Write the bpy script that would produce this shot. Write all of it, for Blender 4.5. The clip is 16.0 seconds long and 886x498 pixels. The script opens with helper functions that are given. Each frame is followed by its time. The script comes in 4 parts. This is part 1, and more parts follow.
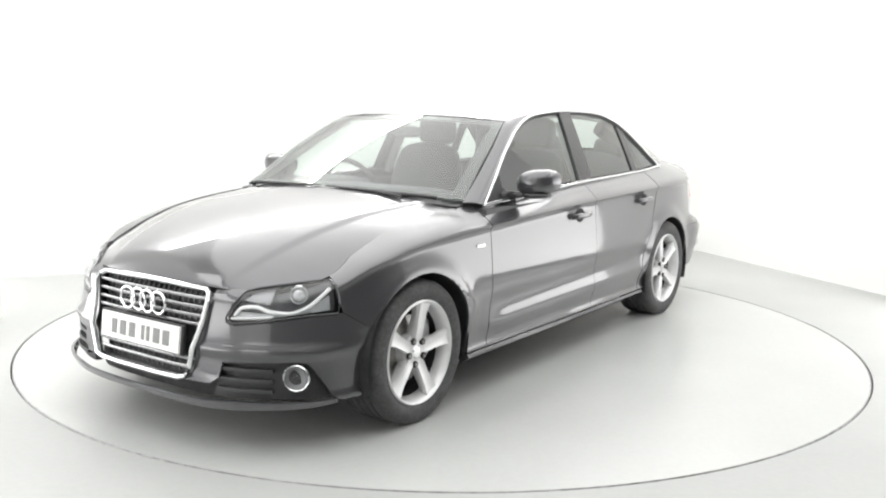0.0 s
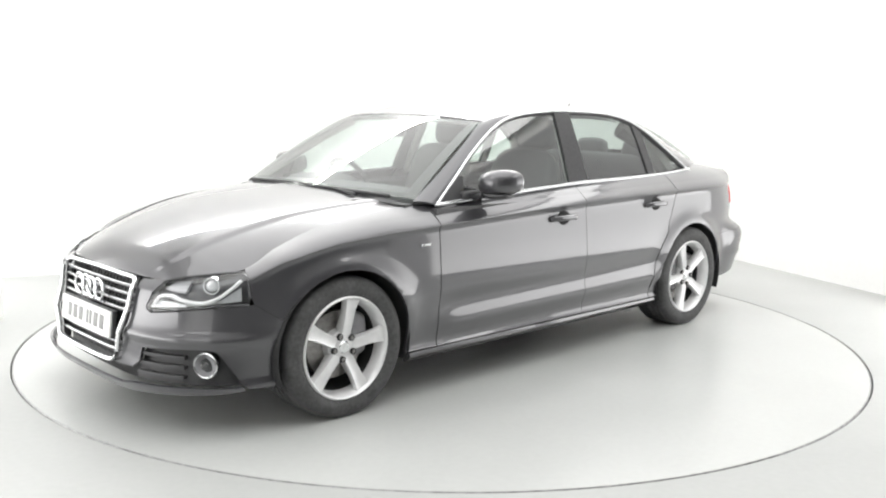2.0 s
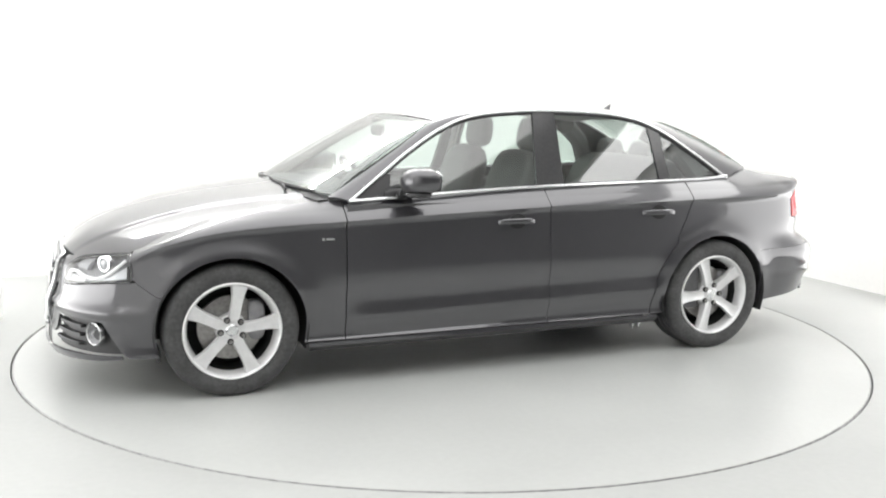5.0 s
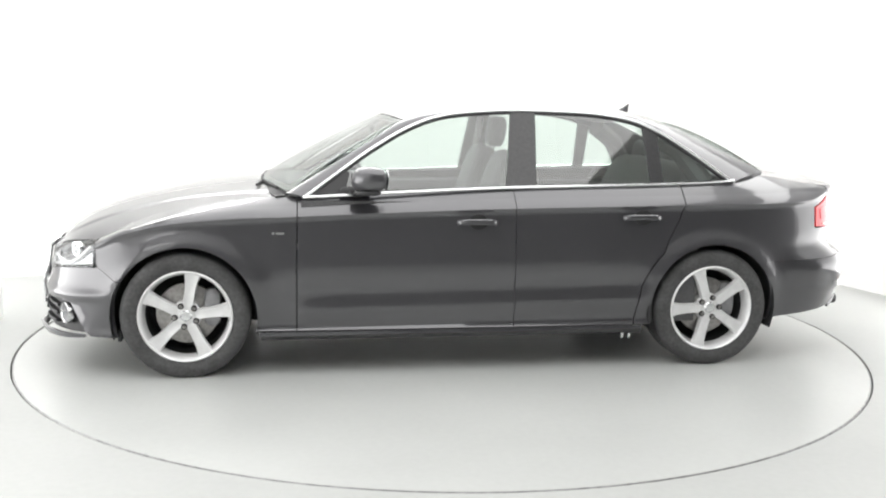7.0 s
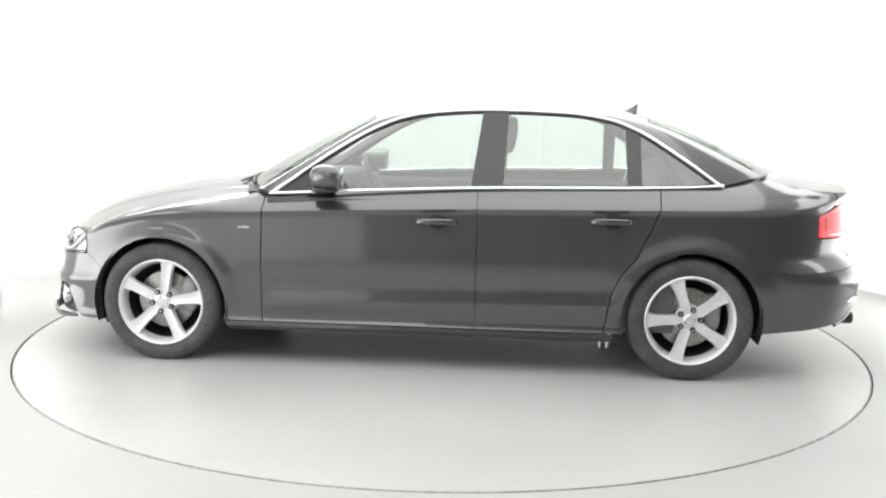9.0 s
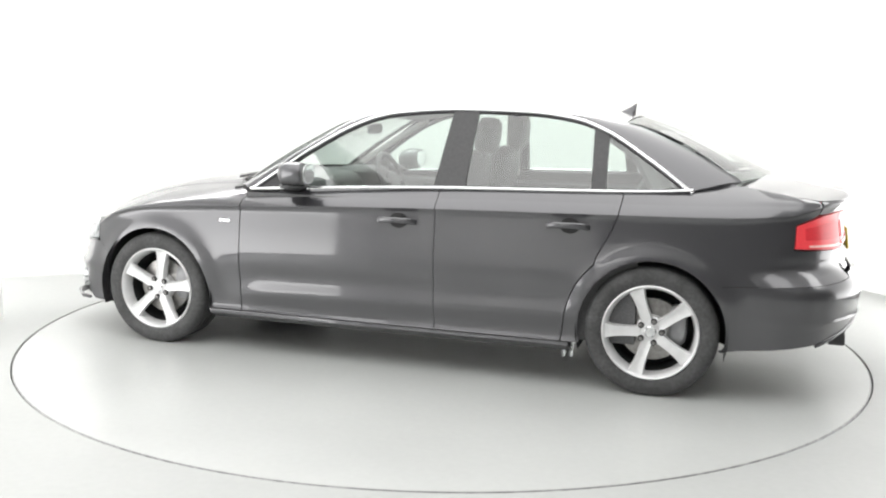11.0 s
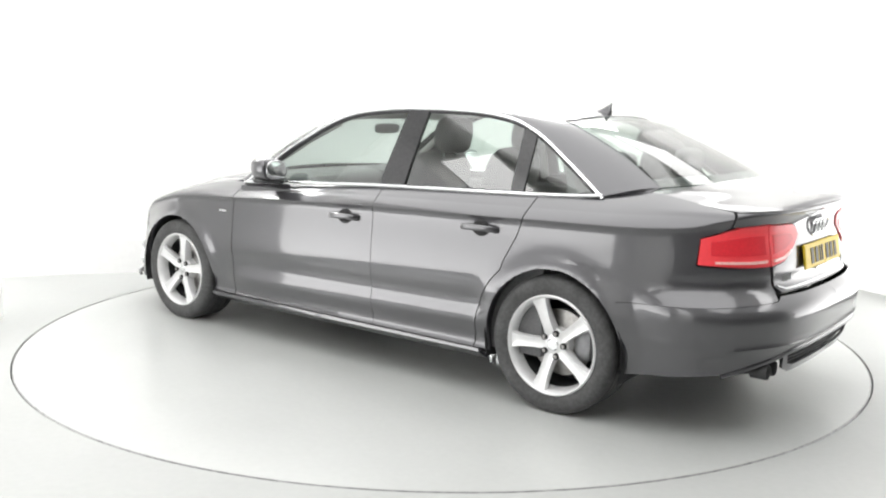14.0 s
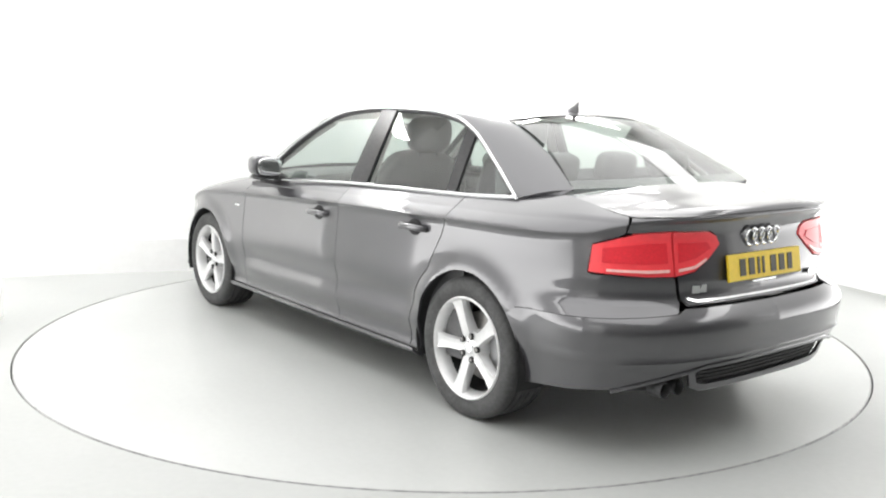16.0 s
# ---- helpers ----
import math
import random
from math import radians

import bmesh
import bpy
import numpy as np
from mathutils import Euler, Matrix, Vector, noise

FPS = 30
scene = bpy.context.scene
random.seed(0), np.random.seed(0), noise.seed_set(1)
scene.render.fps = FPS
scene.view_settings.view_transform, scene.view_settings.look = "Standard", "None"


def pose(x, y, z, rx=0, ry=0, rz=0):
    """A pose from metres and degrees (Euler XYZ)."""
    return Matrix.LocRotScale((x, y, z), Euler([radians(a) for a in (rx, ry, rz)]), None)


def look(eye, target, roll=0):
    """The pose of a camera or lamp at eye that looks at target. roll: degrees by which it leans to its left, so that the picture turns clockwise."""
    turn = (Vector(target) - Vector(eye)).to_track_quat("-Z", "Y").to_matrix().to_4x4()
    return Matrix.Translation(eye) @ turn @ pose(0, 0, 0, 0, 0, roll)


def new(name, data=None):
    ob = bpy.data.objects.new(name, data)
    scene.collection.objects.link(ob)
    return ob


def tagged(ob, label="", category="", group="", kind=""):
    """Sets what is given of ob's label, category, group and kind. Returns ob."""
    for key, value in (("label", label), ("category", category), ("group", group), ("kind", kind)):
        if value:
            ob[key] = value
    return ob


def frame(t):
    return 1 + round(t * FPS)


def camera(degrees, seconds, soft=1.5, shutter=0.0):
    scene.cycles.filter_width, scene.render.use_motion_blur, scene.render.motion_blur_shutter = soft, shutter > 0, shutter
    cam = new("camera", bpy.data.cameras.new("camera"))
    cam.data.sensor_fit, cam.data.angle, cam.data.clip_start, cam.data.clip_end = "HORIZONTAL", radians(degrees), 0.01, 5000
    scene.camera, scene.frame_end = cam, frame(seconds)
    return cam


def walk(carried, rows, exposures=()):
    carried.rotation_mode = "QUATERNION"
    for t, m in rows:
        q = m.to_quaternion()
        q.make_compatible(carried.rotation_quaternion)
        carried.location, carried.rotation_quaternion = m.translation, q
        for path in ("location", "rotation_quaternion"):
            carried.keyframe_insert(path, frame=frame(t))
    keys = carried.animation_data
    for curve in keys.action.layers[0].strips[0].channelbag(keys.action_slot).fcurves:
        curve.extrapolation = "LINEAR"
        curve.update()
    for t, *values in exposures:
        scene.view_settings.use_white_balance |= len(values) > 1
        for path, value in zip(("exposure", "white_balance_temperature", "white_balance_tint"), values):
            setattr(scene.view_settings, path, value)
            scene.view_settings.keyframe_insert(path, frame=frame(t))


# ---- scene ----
# ---------- camera: fixed on its stand ----------
EYE = (0.0, -5.61, 1.392)
cam = camera(51.8, 16.0, soft=2.1)
VIEW = look(EYE, (EYE[0] - 0.01, EYE[1] + 10.0, EYE[2] - 1.568), 1.06)
walk(cam, [(0.0, VIEW), (16.0, VIEW)], exposures=[(0.0, 0.53), (16.0, 0.53)])

# ---------- world: only a faint grey outside the closed studio ----------
world = bpy.data.worlds.new("studio_world")
scene.world = world
world.use_nodes = True
world.node_tree.nodes["Background"].inputs[0].default_value = (0.9, 0.95, 1.0, 1)
world.node_tree.nodes["Background"].inputs[1].default_value = 0.05

LAMP_STRENGTH = 1.85      # unseen ceiling light box
BACK_STRENGTH = 13.0
SIDE_STRENGTH = 3.2
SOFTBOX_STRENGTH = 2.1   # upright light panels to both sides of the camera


# ---------- materials ----------
def material(name, color, rough=0.5, metal=0.0, coat=0.0, grain=0.0, grain_scale=60.0, stain=0.0,
             stain_scale=2.5, bump=0.0, bump_scale=200.0, ior=1.5, coat_rough=0.03, spec=0.5):
    m = bpy.data.materials.new(name)
    m.use_nodes = True
    nt = m.node_tree
    b = nt.nodes["Principled BSDF"]
    b.inputs["Roughness"].default_value = rough
    b.inputs["Metallic"].default_value = metal
    b.inputs["IOR"].default_value = ior
    b.inputs["Specular IOR Level"].default_value = spec
    b.inputs["Coat Weight"].default_value = coat
    b.inputs["Coat Roughness"].default_value = coat_rough
    b.inputs["Base Color"].default_value = (*color, 1)
    tc = nt.nodes.new("ShaderNodeTexCoord")
    last = None
    for amount, scale in ((grain, grain_scale), (stain, stain_scale)):
        if amount <= 0:
            continue
        n = nt.nodes.new("ShaderNodeTexNoise")
        n.inputs["Scale"].default_value = scale
        n.inputs["Detail"].default_value = 4
        nt.links.new(tc.outputs["Object"], n.inputs["Vector"])
        r = nt.nodes.new("ShaderNodeMapRange")
        r.inputs["From Min"].default_value, r.inputs["From Max"].default_value = 0.3, 0.7
        r.inputs["To Min"].default_value, r.inputs["To Max"].default_value = 1 - amount, 1 + amount
        nt.links.new(n.outputs["Fac"], r.inputs["Value"])
        mix = nt.nodes.new("ShaderNodeMix")
        mix.data_type, mix.blend_type = "RGBA", "MULTIPLY"
        mix.inputs["Factor"].default_value = 1.0
        if last is None:
            mix.inputs["A"].default_value = (*color, 1)
        else:
            nt.links.new(last, mix.inputs["A"])
        nt.links.new(r.outputs["Result"], mix.inputs["B"])
        last = mix.outputs["Result"]
    if last is not None:
        nt.links.new(last, b.inputs["Base Color"])
    if bump > 0:
        n = nt.nodes.new("ShaderNodeTexNoise")
        n.inputs["Scale"].default_value = bump_scale
        n.inputs["Detail"].default_value = 3
        nt.links.new(tc.outputs["Object"], n.inputs["Vector"])
        bp = nt.nodes.new("ShaderNodeBump")
        bp.inputs["Strength"].default_value = bump
        bp.inputs["Distance"].default_value = 0.002
        nt.links.new(n.outputs["Fac"], bp.inputs["Height"])
        nt.links.new(bp.outputs["Normal"], b.inputs["Normal"])
    return m


def glow(name, color, strength):
    m = bpy.data.materials.new(name)
    m.use_nodes = True
    nt = m.node_tree
    nt.nodes.clear()
    e = nt.nodes.new("ShaderNodeEmission")
    e.inputs[0].default_value, e.inputs[1].default_value = (*color, 1), strength
    o = nt.nodes.new("ShaderNodeOutputMaterial")
    nt.links.new(e.outputs[0], o.inputs[0])
    return m


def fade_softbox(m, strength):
    """Grades the panel's glow in its material: brightest low down, fading upwards."""
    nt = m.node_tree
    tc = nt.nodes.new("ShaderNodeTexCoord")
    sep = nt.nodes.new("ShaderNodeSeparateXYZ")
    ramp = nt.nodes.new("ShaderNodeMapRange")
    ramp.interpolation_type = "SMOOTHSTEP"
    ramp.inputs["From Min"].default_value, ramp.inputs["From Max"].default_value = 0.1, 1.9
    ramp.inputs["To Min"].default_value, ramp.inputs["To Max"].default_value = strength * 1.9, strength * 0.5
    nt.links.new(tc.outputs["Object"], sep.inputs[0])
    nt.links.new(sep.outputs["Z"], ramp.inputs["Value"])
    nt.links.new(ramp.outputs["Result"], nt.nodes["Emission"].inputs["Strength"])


def thin_glass(name, tint, ior=1.5, rough=0.0, gain=1.0):
    """A thin pane: clear tinted sheet with the mirror gloss of glass."""
    m = bpy.data.materials.new(name)
    m.use_nodes = True
    nt = m.node_tree
    nt.nodes.clear()
    tr = nt.nodes.new("ShaderNodeBsdfTransparent")
    tr.inputs[0].default_value = (*tint, 1)
    gl = nt.nodes.new("ShaderNodeBsdfGlossy")
    gl.inputs["Roughness"].default_value = rough
    fr = nt.nodes.new("ShaderNodeLayerWeight")
    fr.inputs[0].default_value = 0.5
    pw = nt.nodes.new("ShaderNodeMath")
    pw.operation = "POWER"
    pw.inputs[1].default_value = 4.5
    ml = nt.nodes.new("ShaderNodeMath")
    ml.operation, ml.use_clamp = "MULTIPLY_ADD", True
    f0 = ((ior - 1) / (ior + 1)) ** 2 * 2 * gain
    ml.inputs[1].default_value, ml.inputs[2].default_value = 1 - f0, f0
    mx = nt.nodes.new("ShaderNodeMixShader")
    o = nt.nodes.new("ShaderNodeOutputMaterial")
    nt.links.new(fr.outputs[1], pw.inputs[0])
    nt.links.new(pw.outputs[0], ml.inputs[0])
    nt.links.new(ml.outputs[0], mx.inputs[0])
    nt.links.new(tr.outputs[0], mx.inputs[1])
    nt.links.new(gl.outputs[0], mx.inputs[2])
    nt.links.new(mx.outputs[0], o.inputs[0])
    return m


PAINT = material("grey_metallic_paint", (0.078, 0.077, 0.084), 0.30, 0.60, 1.0, coat_rough=0.055, grain=0.08, grain_scale=900, stain=0.03, ior=1.5)
PAINT.node_tree.nodes["Principled BSDF"].inputs["Coat IOR"].default_value = 1.62
BLACK_TRIM = material("black_plastic", (0.035, 0.035, 0.037), 0.5, grain=0.2, grain_scale=300, bump=0.2)
GLOSS_BLACK = material("gloss_black", (0.04, 0.04, 0.042), 0.16, grain=0.1)
CHROME = material("chrome", (0.86, 0.87, 0.88), 0.10, 1.0, grain=0.03, grain_scale=40)
SATIN = material("satin_alloy_strip", (0.80, 0.81, 0.82), 0.22, 1.0, grain=0.04, grain_scale=80)
ALLOY = material("silver_wheel_paint", (0.74, 0.74, 0.745), 0.36, 0.25, 0.6, grain=0.06, grain_scale=25)
RUBBER = material("tyre_rubber", (0.06, 0.06, 0.061), 0.7, grain=0.25, grain_scale=60, stain=0.25, stain_scale=9, bump=0.4, bump_scale=400)
STEEL = material("brake_steel", (0.34, 0.33, 0.32), 0.38, 0.9, grain=0.2, grain_scale=50)
UNDER = material("underbody_black", (0.02, 0.02, 0.021), 0.8, grain=0.3, grain_scale=15)
LEATHER = material("dark_leather", (0.06, 0.06, 0.062), 0.5, grain=0.12, grain_scale=90, stain=0.2, stain_scale=8, bump=0.0)
HEADLINER = material("grey_headliner", (0.42, 0.42, 0.40), 0.9, grain=0.08, grain_scale=200)
CABIN = material("cabin_plastic", (0.10, 0.10, 0.103), 0.6, grain=0.2, grain_scale=150)
GLASS = thin_glass("tinted_window_glass", (0.77, 0.85, 0.81), 1.5, 0.0, 2.0)
SCREEN_GLASS = thin_glass("windscreen_glass", (0.76, 0.82, 0.79), 1.5, 0.0, 1.7)
LENS = thin_glass("clear_lamp_lens", (0.93, 0.94, 0.95), 1.45)
REFLECTOR = material("lamp_reflector", (0.62, 0.63, 0.64), 0.35, 0.4, grain=0.1, grain_scale=30)
LAMP_GREY = material("lamp_housing", (0.32, 0.32, 0.33), 0.4, 0.2, grain=0.1, grain_scale=30)
HEAD_DARK = material("dark_lamp_bowl", (0.11, 0.11, 0.115), 0.35, 0.3, grain=0.1, grain_scale=30)
DRL = material("light_guide", (0.9, 0.9, 0.9), 0.25)
DEEP_RED = material("deep_red_lamp_lens", (0.74, 0.03, 0.045), 0.3, 0.0, 0.3, grain=0.08, grain_scale=120)
RED = material("red_lamp_lens", (0.90, 0.065, 0.08), 0.35, 0.0, 0.25, grain=0.04, grain_scale=60)
RED_LIGHT = material("pale_red_lamp_insert", (0.95, 0.55, 0.52), 0.25, 0.0, 1.0, grain=0.1, grain_scale=80)
PLATE_YELLOW = material("yellow_plate", (0.80, 0.57, 0.03), 0.45, grain=0.05, grain_scale=40)
PLATE_WHITE = material("white_plate", (0.80, 0.80, 0.78), 0.4, grain=0.04, grain_scale=40)
PLATE_DARK = material("plate_bars", (0.05, 0.045, 0.03), 0.5)
PLATE_GREY = material("grey_plate_bars", (0.20, 0.20, 0.20), 0.5)
FLOOR_PAINT = material("white_floor_paint", (0.405, 0.414, 0.405), 0.5, grain=0.02, grain_scale=30, stain=0.05, stain_scale=0.8, spec=0.4)
TABLE_PAINT = material("white_turntable_paint", (0.465, 0.476, 0.465), 0.28, grain=0.02, grain_scale=30, stain=0.05, stain_scale=1.1, spec=0.7)
WALL_PAINT = material("white_wall_paint", (0.86, 0.86, 0.85), 0.75, grain=0.015, grain_scale=40, stain=0.02, stain_scale=0.7)
SKIRT_PAINT = material("pale_grey_skirting", (0.80, 0.80, 0.795), 0.6, grain=0.02, grain_scale=20)
REFLECTION_SCREEN = material("grey_reflection_screen", (0.20, 0.20, 0.20), 0.85, grain=0.2, grain_scale=30)
EDGE = material("worn_steel_edge", (0.30, 0.30, 0.30), 0.45, 0.3, grain=0.3, grain_scale=25, stain=0.3, stain_scale=2.0)
GAP = material("dark_gap", (0.05, 0.05, 0.05), 0.8)
PANEL = glow("light_box_diffuser", (1.0, 0.995, 0.98), LAMP_STRENGTH)
WASH = glow("back_washer_diffuser", (1.0, 0.995, 0.98), BACK_STRENGTH)
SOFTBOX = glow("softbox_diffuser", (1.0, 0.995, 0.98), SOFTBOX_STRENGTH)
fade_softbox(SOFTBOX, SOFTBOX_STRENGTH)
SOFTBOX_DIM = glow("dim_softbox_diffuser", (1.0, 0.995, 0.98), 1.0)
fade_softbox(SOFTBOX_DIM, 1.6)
SIDE_WASH = glow("side_washer_diffuser", (1.0, 0.995, 0.98), SIDE_STRENGTH)


# ---------- mesh helpers ----------
def mesh_object(name, bm, mat, smooth=True):
    me = bpy.data.meshes.new(name)
    bm.normal_update()
    bm.to_mesh(me)
    bm.free()
    me.materials.append(mat)
    if smooth:
        me.polygons.foreach_set("use_smooth", [True] * len(me.polygons))
        me.set_sharp_from_angle(angle=radians(38))
    return new(name, me)


def part(name, bm, mat, parent, label="", smooth=True):
    ob = mesh_object(name, bm, mat, smooth)
    ob.parent = parent
    if label:
        tagged(ob, label)
    return ob


def move(bm, m):
    bm.transform(m)
    return bm


def box(sx, sy, sz, x=0, y=0, z=0, bevel=0.0, segs=2):
    bm = bmesh.new()
    bmesh.ops.create_cube(bm, size=1)
    bmesh.ops.scale(bm, vec=(sx, sy, sz), verts=bm.verts)
    if bevel:
        bmesh.ops.bevel(bm, geom=bm.edges[:], offset=bevel, segments=segs, profile=0.5, affect="EDGES")
    bmesh.ops.translate(bm, vec=(x, y, z), verts=bm.verts)
    return bm


def join(*bms):
    out = bmesh.new()
    for b in bms:
        me = bpy.data.meshes.new("tmp")
        b.to_mesh(me)
        b.free()
        out.from_mesh(me)
        bpy.data.meshes.remove(me)
    return out


def mirrored(bm):
    """The same mesh on the other side of the car."""
    c = bm.copy()
    bmesh.ops.scale(c, vec=(1, -1, 1), verts=c.verts)
    bmesh.ops.reverse_faces(c, faces=c.faces[:])
    return c


def whole(half, depth=0.014):
    """A part that runs across the car's middle, from its left half."""
    bm = join(half.copy(), mirrored(half))
    half.free()
    bmesh.ops.remove_doubles(bm, verts=[v for v in bm.verts if abs(v.co.y) < 0.004], dist=0.004)
    return rim_walls(bm, depth) if depth else bm


def lathe(profile, n=48, closed=False):
    """A turned body about the y axis from (radius, y) pairs."""
    bm = bmesh.new()
    rings = []
    for k in range(n):
        a = 2 * math.pi * k / n
        rings.append([bm.verts.new((r * math.cos(a), y, r * math.sin(a))) for r, y in profile])
    m = len(profile)
    for k in range(n):
        p, q = rings[k], rings[(k + 1) % n]
        for i in range(m if closed else m - 1):
            j = (i + 1) % m
            bm.faces.new((p[i], p[j], q[j], q[i]))
    bmesh.ops.recalc_face_normals(bm, faces=bm.faces[:])
    return bm


def tube(points, radius, closed=False, n=8, flat=1.0):
    """A rod of round or flattened section along points."""
    bm = bmesh.new()
    pts = [Vector(p) for p in points]
    rings = []
    for i, p in enumerate(pts):
        a = pts[i - 1] if (i or closed) else p
        b = pts[(i + 1) % len(pts)] if (i < len(pts) - 1 or closed) else p
        d = (b - a).normalized()
        up = Vector((0, 0, 1)) if abs(d.z) < 0.9 else Vector((0, 1, 0))
        s = d.cross(up).normalized()
        u = s.cross(d)
        rings.append([bm.verts.new(p + s * (radius * flat * math.cos(2 * math.pi * k / n)) + u * (radius * math.sin(2 * math.pi * k / n))) for k in range(n)])
    for i in range(len(pts) if closed else len(pts) - 1):
        p, q = rings[i], rings[(i + 1) % len(pts)]
        for k in range(n):
            bm.faces.new((p[k], p[(k + 1) % n], q[(k + 1) % n], q[k]))
    if not closed:
        bm.faces.new(rings[0])
        bm.faces.new(rings[-1])
    bmesh.ops.recalc_face_normals(bm, faces=bm.faces[:])
    return bm


def curve(pairs):
    """A smooth function through (x, value) pairs."""
    pairs = sorted(pairs)
    xs, ys = [float(p[0]) for p in pairs], [float(p[1]) for p in pairs]
    n = len(xs)
    s = [(ys[i + 1] - ys[i]) / (xs[i + 1] - xs[i]) for i in range(n - 1)]
    d = [s[0]] + [0.0 if s[i - 1] * s[i] <= 0 else 2 * s[i - 1] * s[i] / (s[i - 1] + s[i]) for i in range(1, n - 1)] + [s[-1]]

    def f(x):
        if x <= xs[0]:
            return ys[0]
        if x >= xs[-1]:
            return ys[-1]
        i = int(np.searchsorted(xs, x, side="right")) - 1
        h = xs[i + 1] - xs[i]
        t = (x - xs[i]) / h
        return ((2 * t**3 - 3 * t**2 + 1) * ys[i] + (t**3 - 2 * t**2 + t) * h * d[i]
                + (-2 * t**3 + 3 * t**2) * ys[i + 1] + (t**3 - t**2) * h * d[i + 1])
    return f


def ease(a, b, x):
    t = min(1.0, max(0.0, (x - a) / (b - a)))
    return t * t * (3 - 2 * t)


def rim_walls(bm, depth):
    """Turns the open border of a sheet inwards, so that it has a thickness and its gaps have depth."""
    bm.normal_update()
    for e in [e for e in bm.edges if e.is_boundary]:
        f = e.link_faces[0]
        a, b = e.verts
        lo = next(l for l in f.loops if l.edge == e)
        if lo.vert != a:
            a, b = b, a
        q = [bm.verts.new(a.co), bm.verts.new(b.co), bm.verts.new(b.co - b.normal * depth), bm.verts.new(a.co - a.normal * depth)]
        bm.faces.new((q[1], q[0], q[3], q[2]))
    return bm


def dense(poly, length=0.05):
    """The same outline with no long edges."""
    out = []
    for p, q in zip(poly, poly[1:] + poly[:1]):
        n = max(1, math.ceil(math.hypot(q[0] - p[0], q[1] - p[1]) / length))
        out += [(p[0] + (q[0] - p[0]) * k / n, p[1] + (q[1] - p[1]) * k / n) for k in range(n)]
    return out


def panel(poly, lift, step=(0.05, 0.035), depth=0.014, extra=()):
    """A sheet whose outline is a polygon in surface coordinates, set on a curved surface by lift."""
    bm = bmesh.new()
    f = bm.faces.new([bm.verts.new((a, b, 0)) for a, b in poly])
    if f.calc_area() and f.normal.z < 0:
        bmesh.ops.reverse_faces(bm, faces=[f])
    for axis in (0, 1):
        lo, hi = min(p[axis] for p in poly), max(p[axis] for p in poly)
        k = math.ceil(lo / step[axis])
        while k * step[axis] < hi:
            co, no = [0, 0, 0], [0, 0, 0]
            co[axis], no[axis] = k * step[axis], 1
            bmesh.ops.bisect_plane(bm, geom=bm.verts[:] + bm.edges[:] + bm.faces[:], dist=1e-5, plane_co=co, plane_no=no)
            k += 1
    for b in extra:
        bmesh.ops.bisect_plane(bm, geom=bm.verts[:] + bm.edges[:] + bm.faces[:], dist=1e-5, plane_co=(0, b, 0), plane_no=(0, 1, 0))
    for v in bm.verts:
        v.co = lift(v.co.x, v.co.y)
    bm.normal_update()
    c = sum((f.calc_center_median() for f in bm.faces), Vector()) / len(bm.faces)
    out = sum((f.normal * f.calc_area() for f in bm.faces), Vector())
    if out.dot(c - Vector((c.x * 0.6, 0, 0.5))) < 0:
        bmesh.ops.reverse_faces(bm, faces=bm.faces[:])
    return rim_walls(bm, depth) if depth else bm


def patch(fn, na, nb, depth=0.012, up=Vector((0, 0, 1))):
    """A sheet over the unit square."""
    bm = bmesh.new()
    g = [[bm.verts.new(fn(i / na, j / nb)) for i in range(na + 1)] for j in range(nb + 1)]
    for j in range(nb):
        for i in range(na):
            bm.faces.new((g[j][i], g[j][i + 1], g[j + 1][i + 1], g[j + 1][i]))
    bm.normal_update()
    if sum((f.normal * f.calc_area() for f in bm.faces), Vector()).dot(up) < 0:
        bmesh.ops.reverse_faces(bm, faces=bm.faces[:])
    return rim_walls(bm, depth) if depth else bm


def arc(cx, cz, r, a0, a1, n=18):
    return [(cx + r * math.cos(radians(a0 + (a1 - a0) * k / n)), cz + r * math.sin(radians(a0 + (a1 - a0) * k / n))) for k in range(n + 1)]


# ---------- the studio ----------
def wall(name, a, b, z0, z1, mat, thick=0.15):
    """An upright slab whose visible face runs from a to b on the plan; its body lies to the left of that way."""
    a, b = Vector((*a, 0)), Vector((*b, 0))
    d = (b - a).normalized()
    n = Vector((-d.y, d.x, 0)) * thick
    bm = bmesh.new()
    lo = [bm.verts.new(p + Vector((0, 0, z0))) for p in (a, b, b + n, a + n)]
    hi = [bm.verts.new(p + Vector((0, 0, z1))) for p in (a, b, b + n, a + n)]
    bm.faces.new(lo[::-1]), bm.faces.new(hi)
    for i in range(4):
        j = (i + 1) % 4
        bm.faces.new((lo[i], lo[j], hi[j], hi[i]))
    bmesh.ops.recalc_face_normals(bm, faces=bm.faces[:])
    return tagged(mesh_object(name, bm, mat, False), kind="structure")


TABLE_R = 2.46
ROOM_H = 3.6


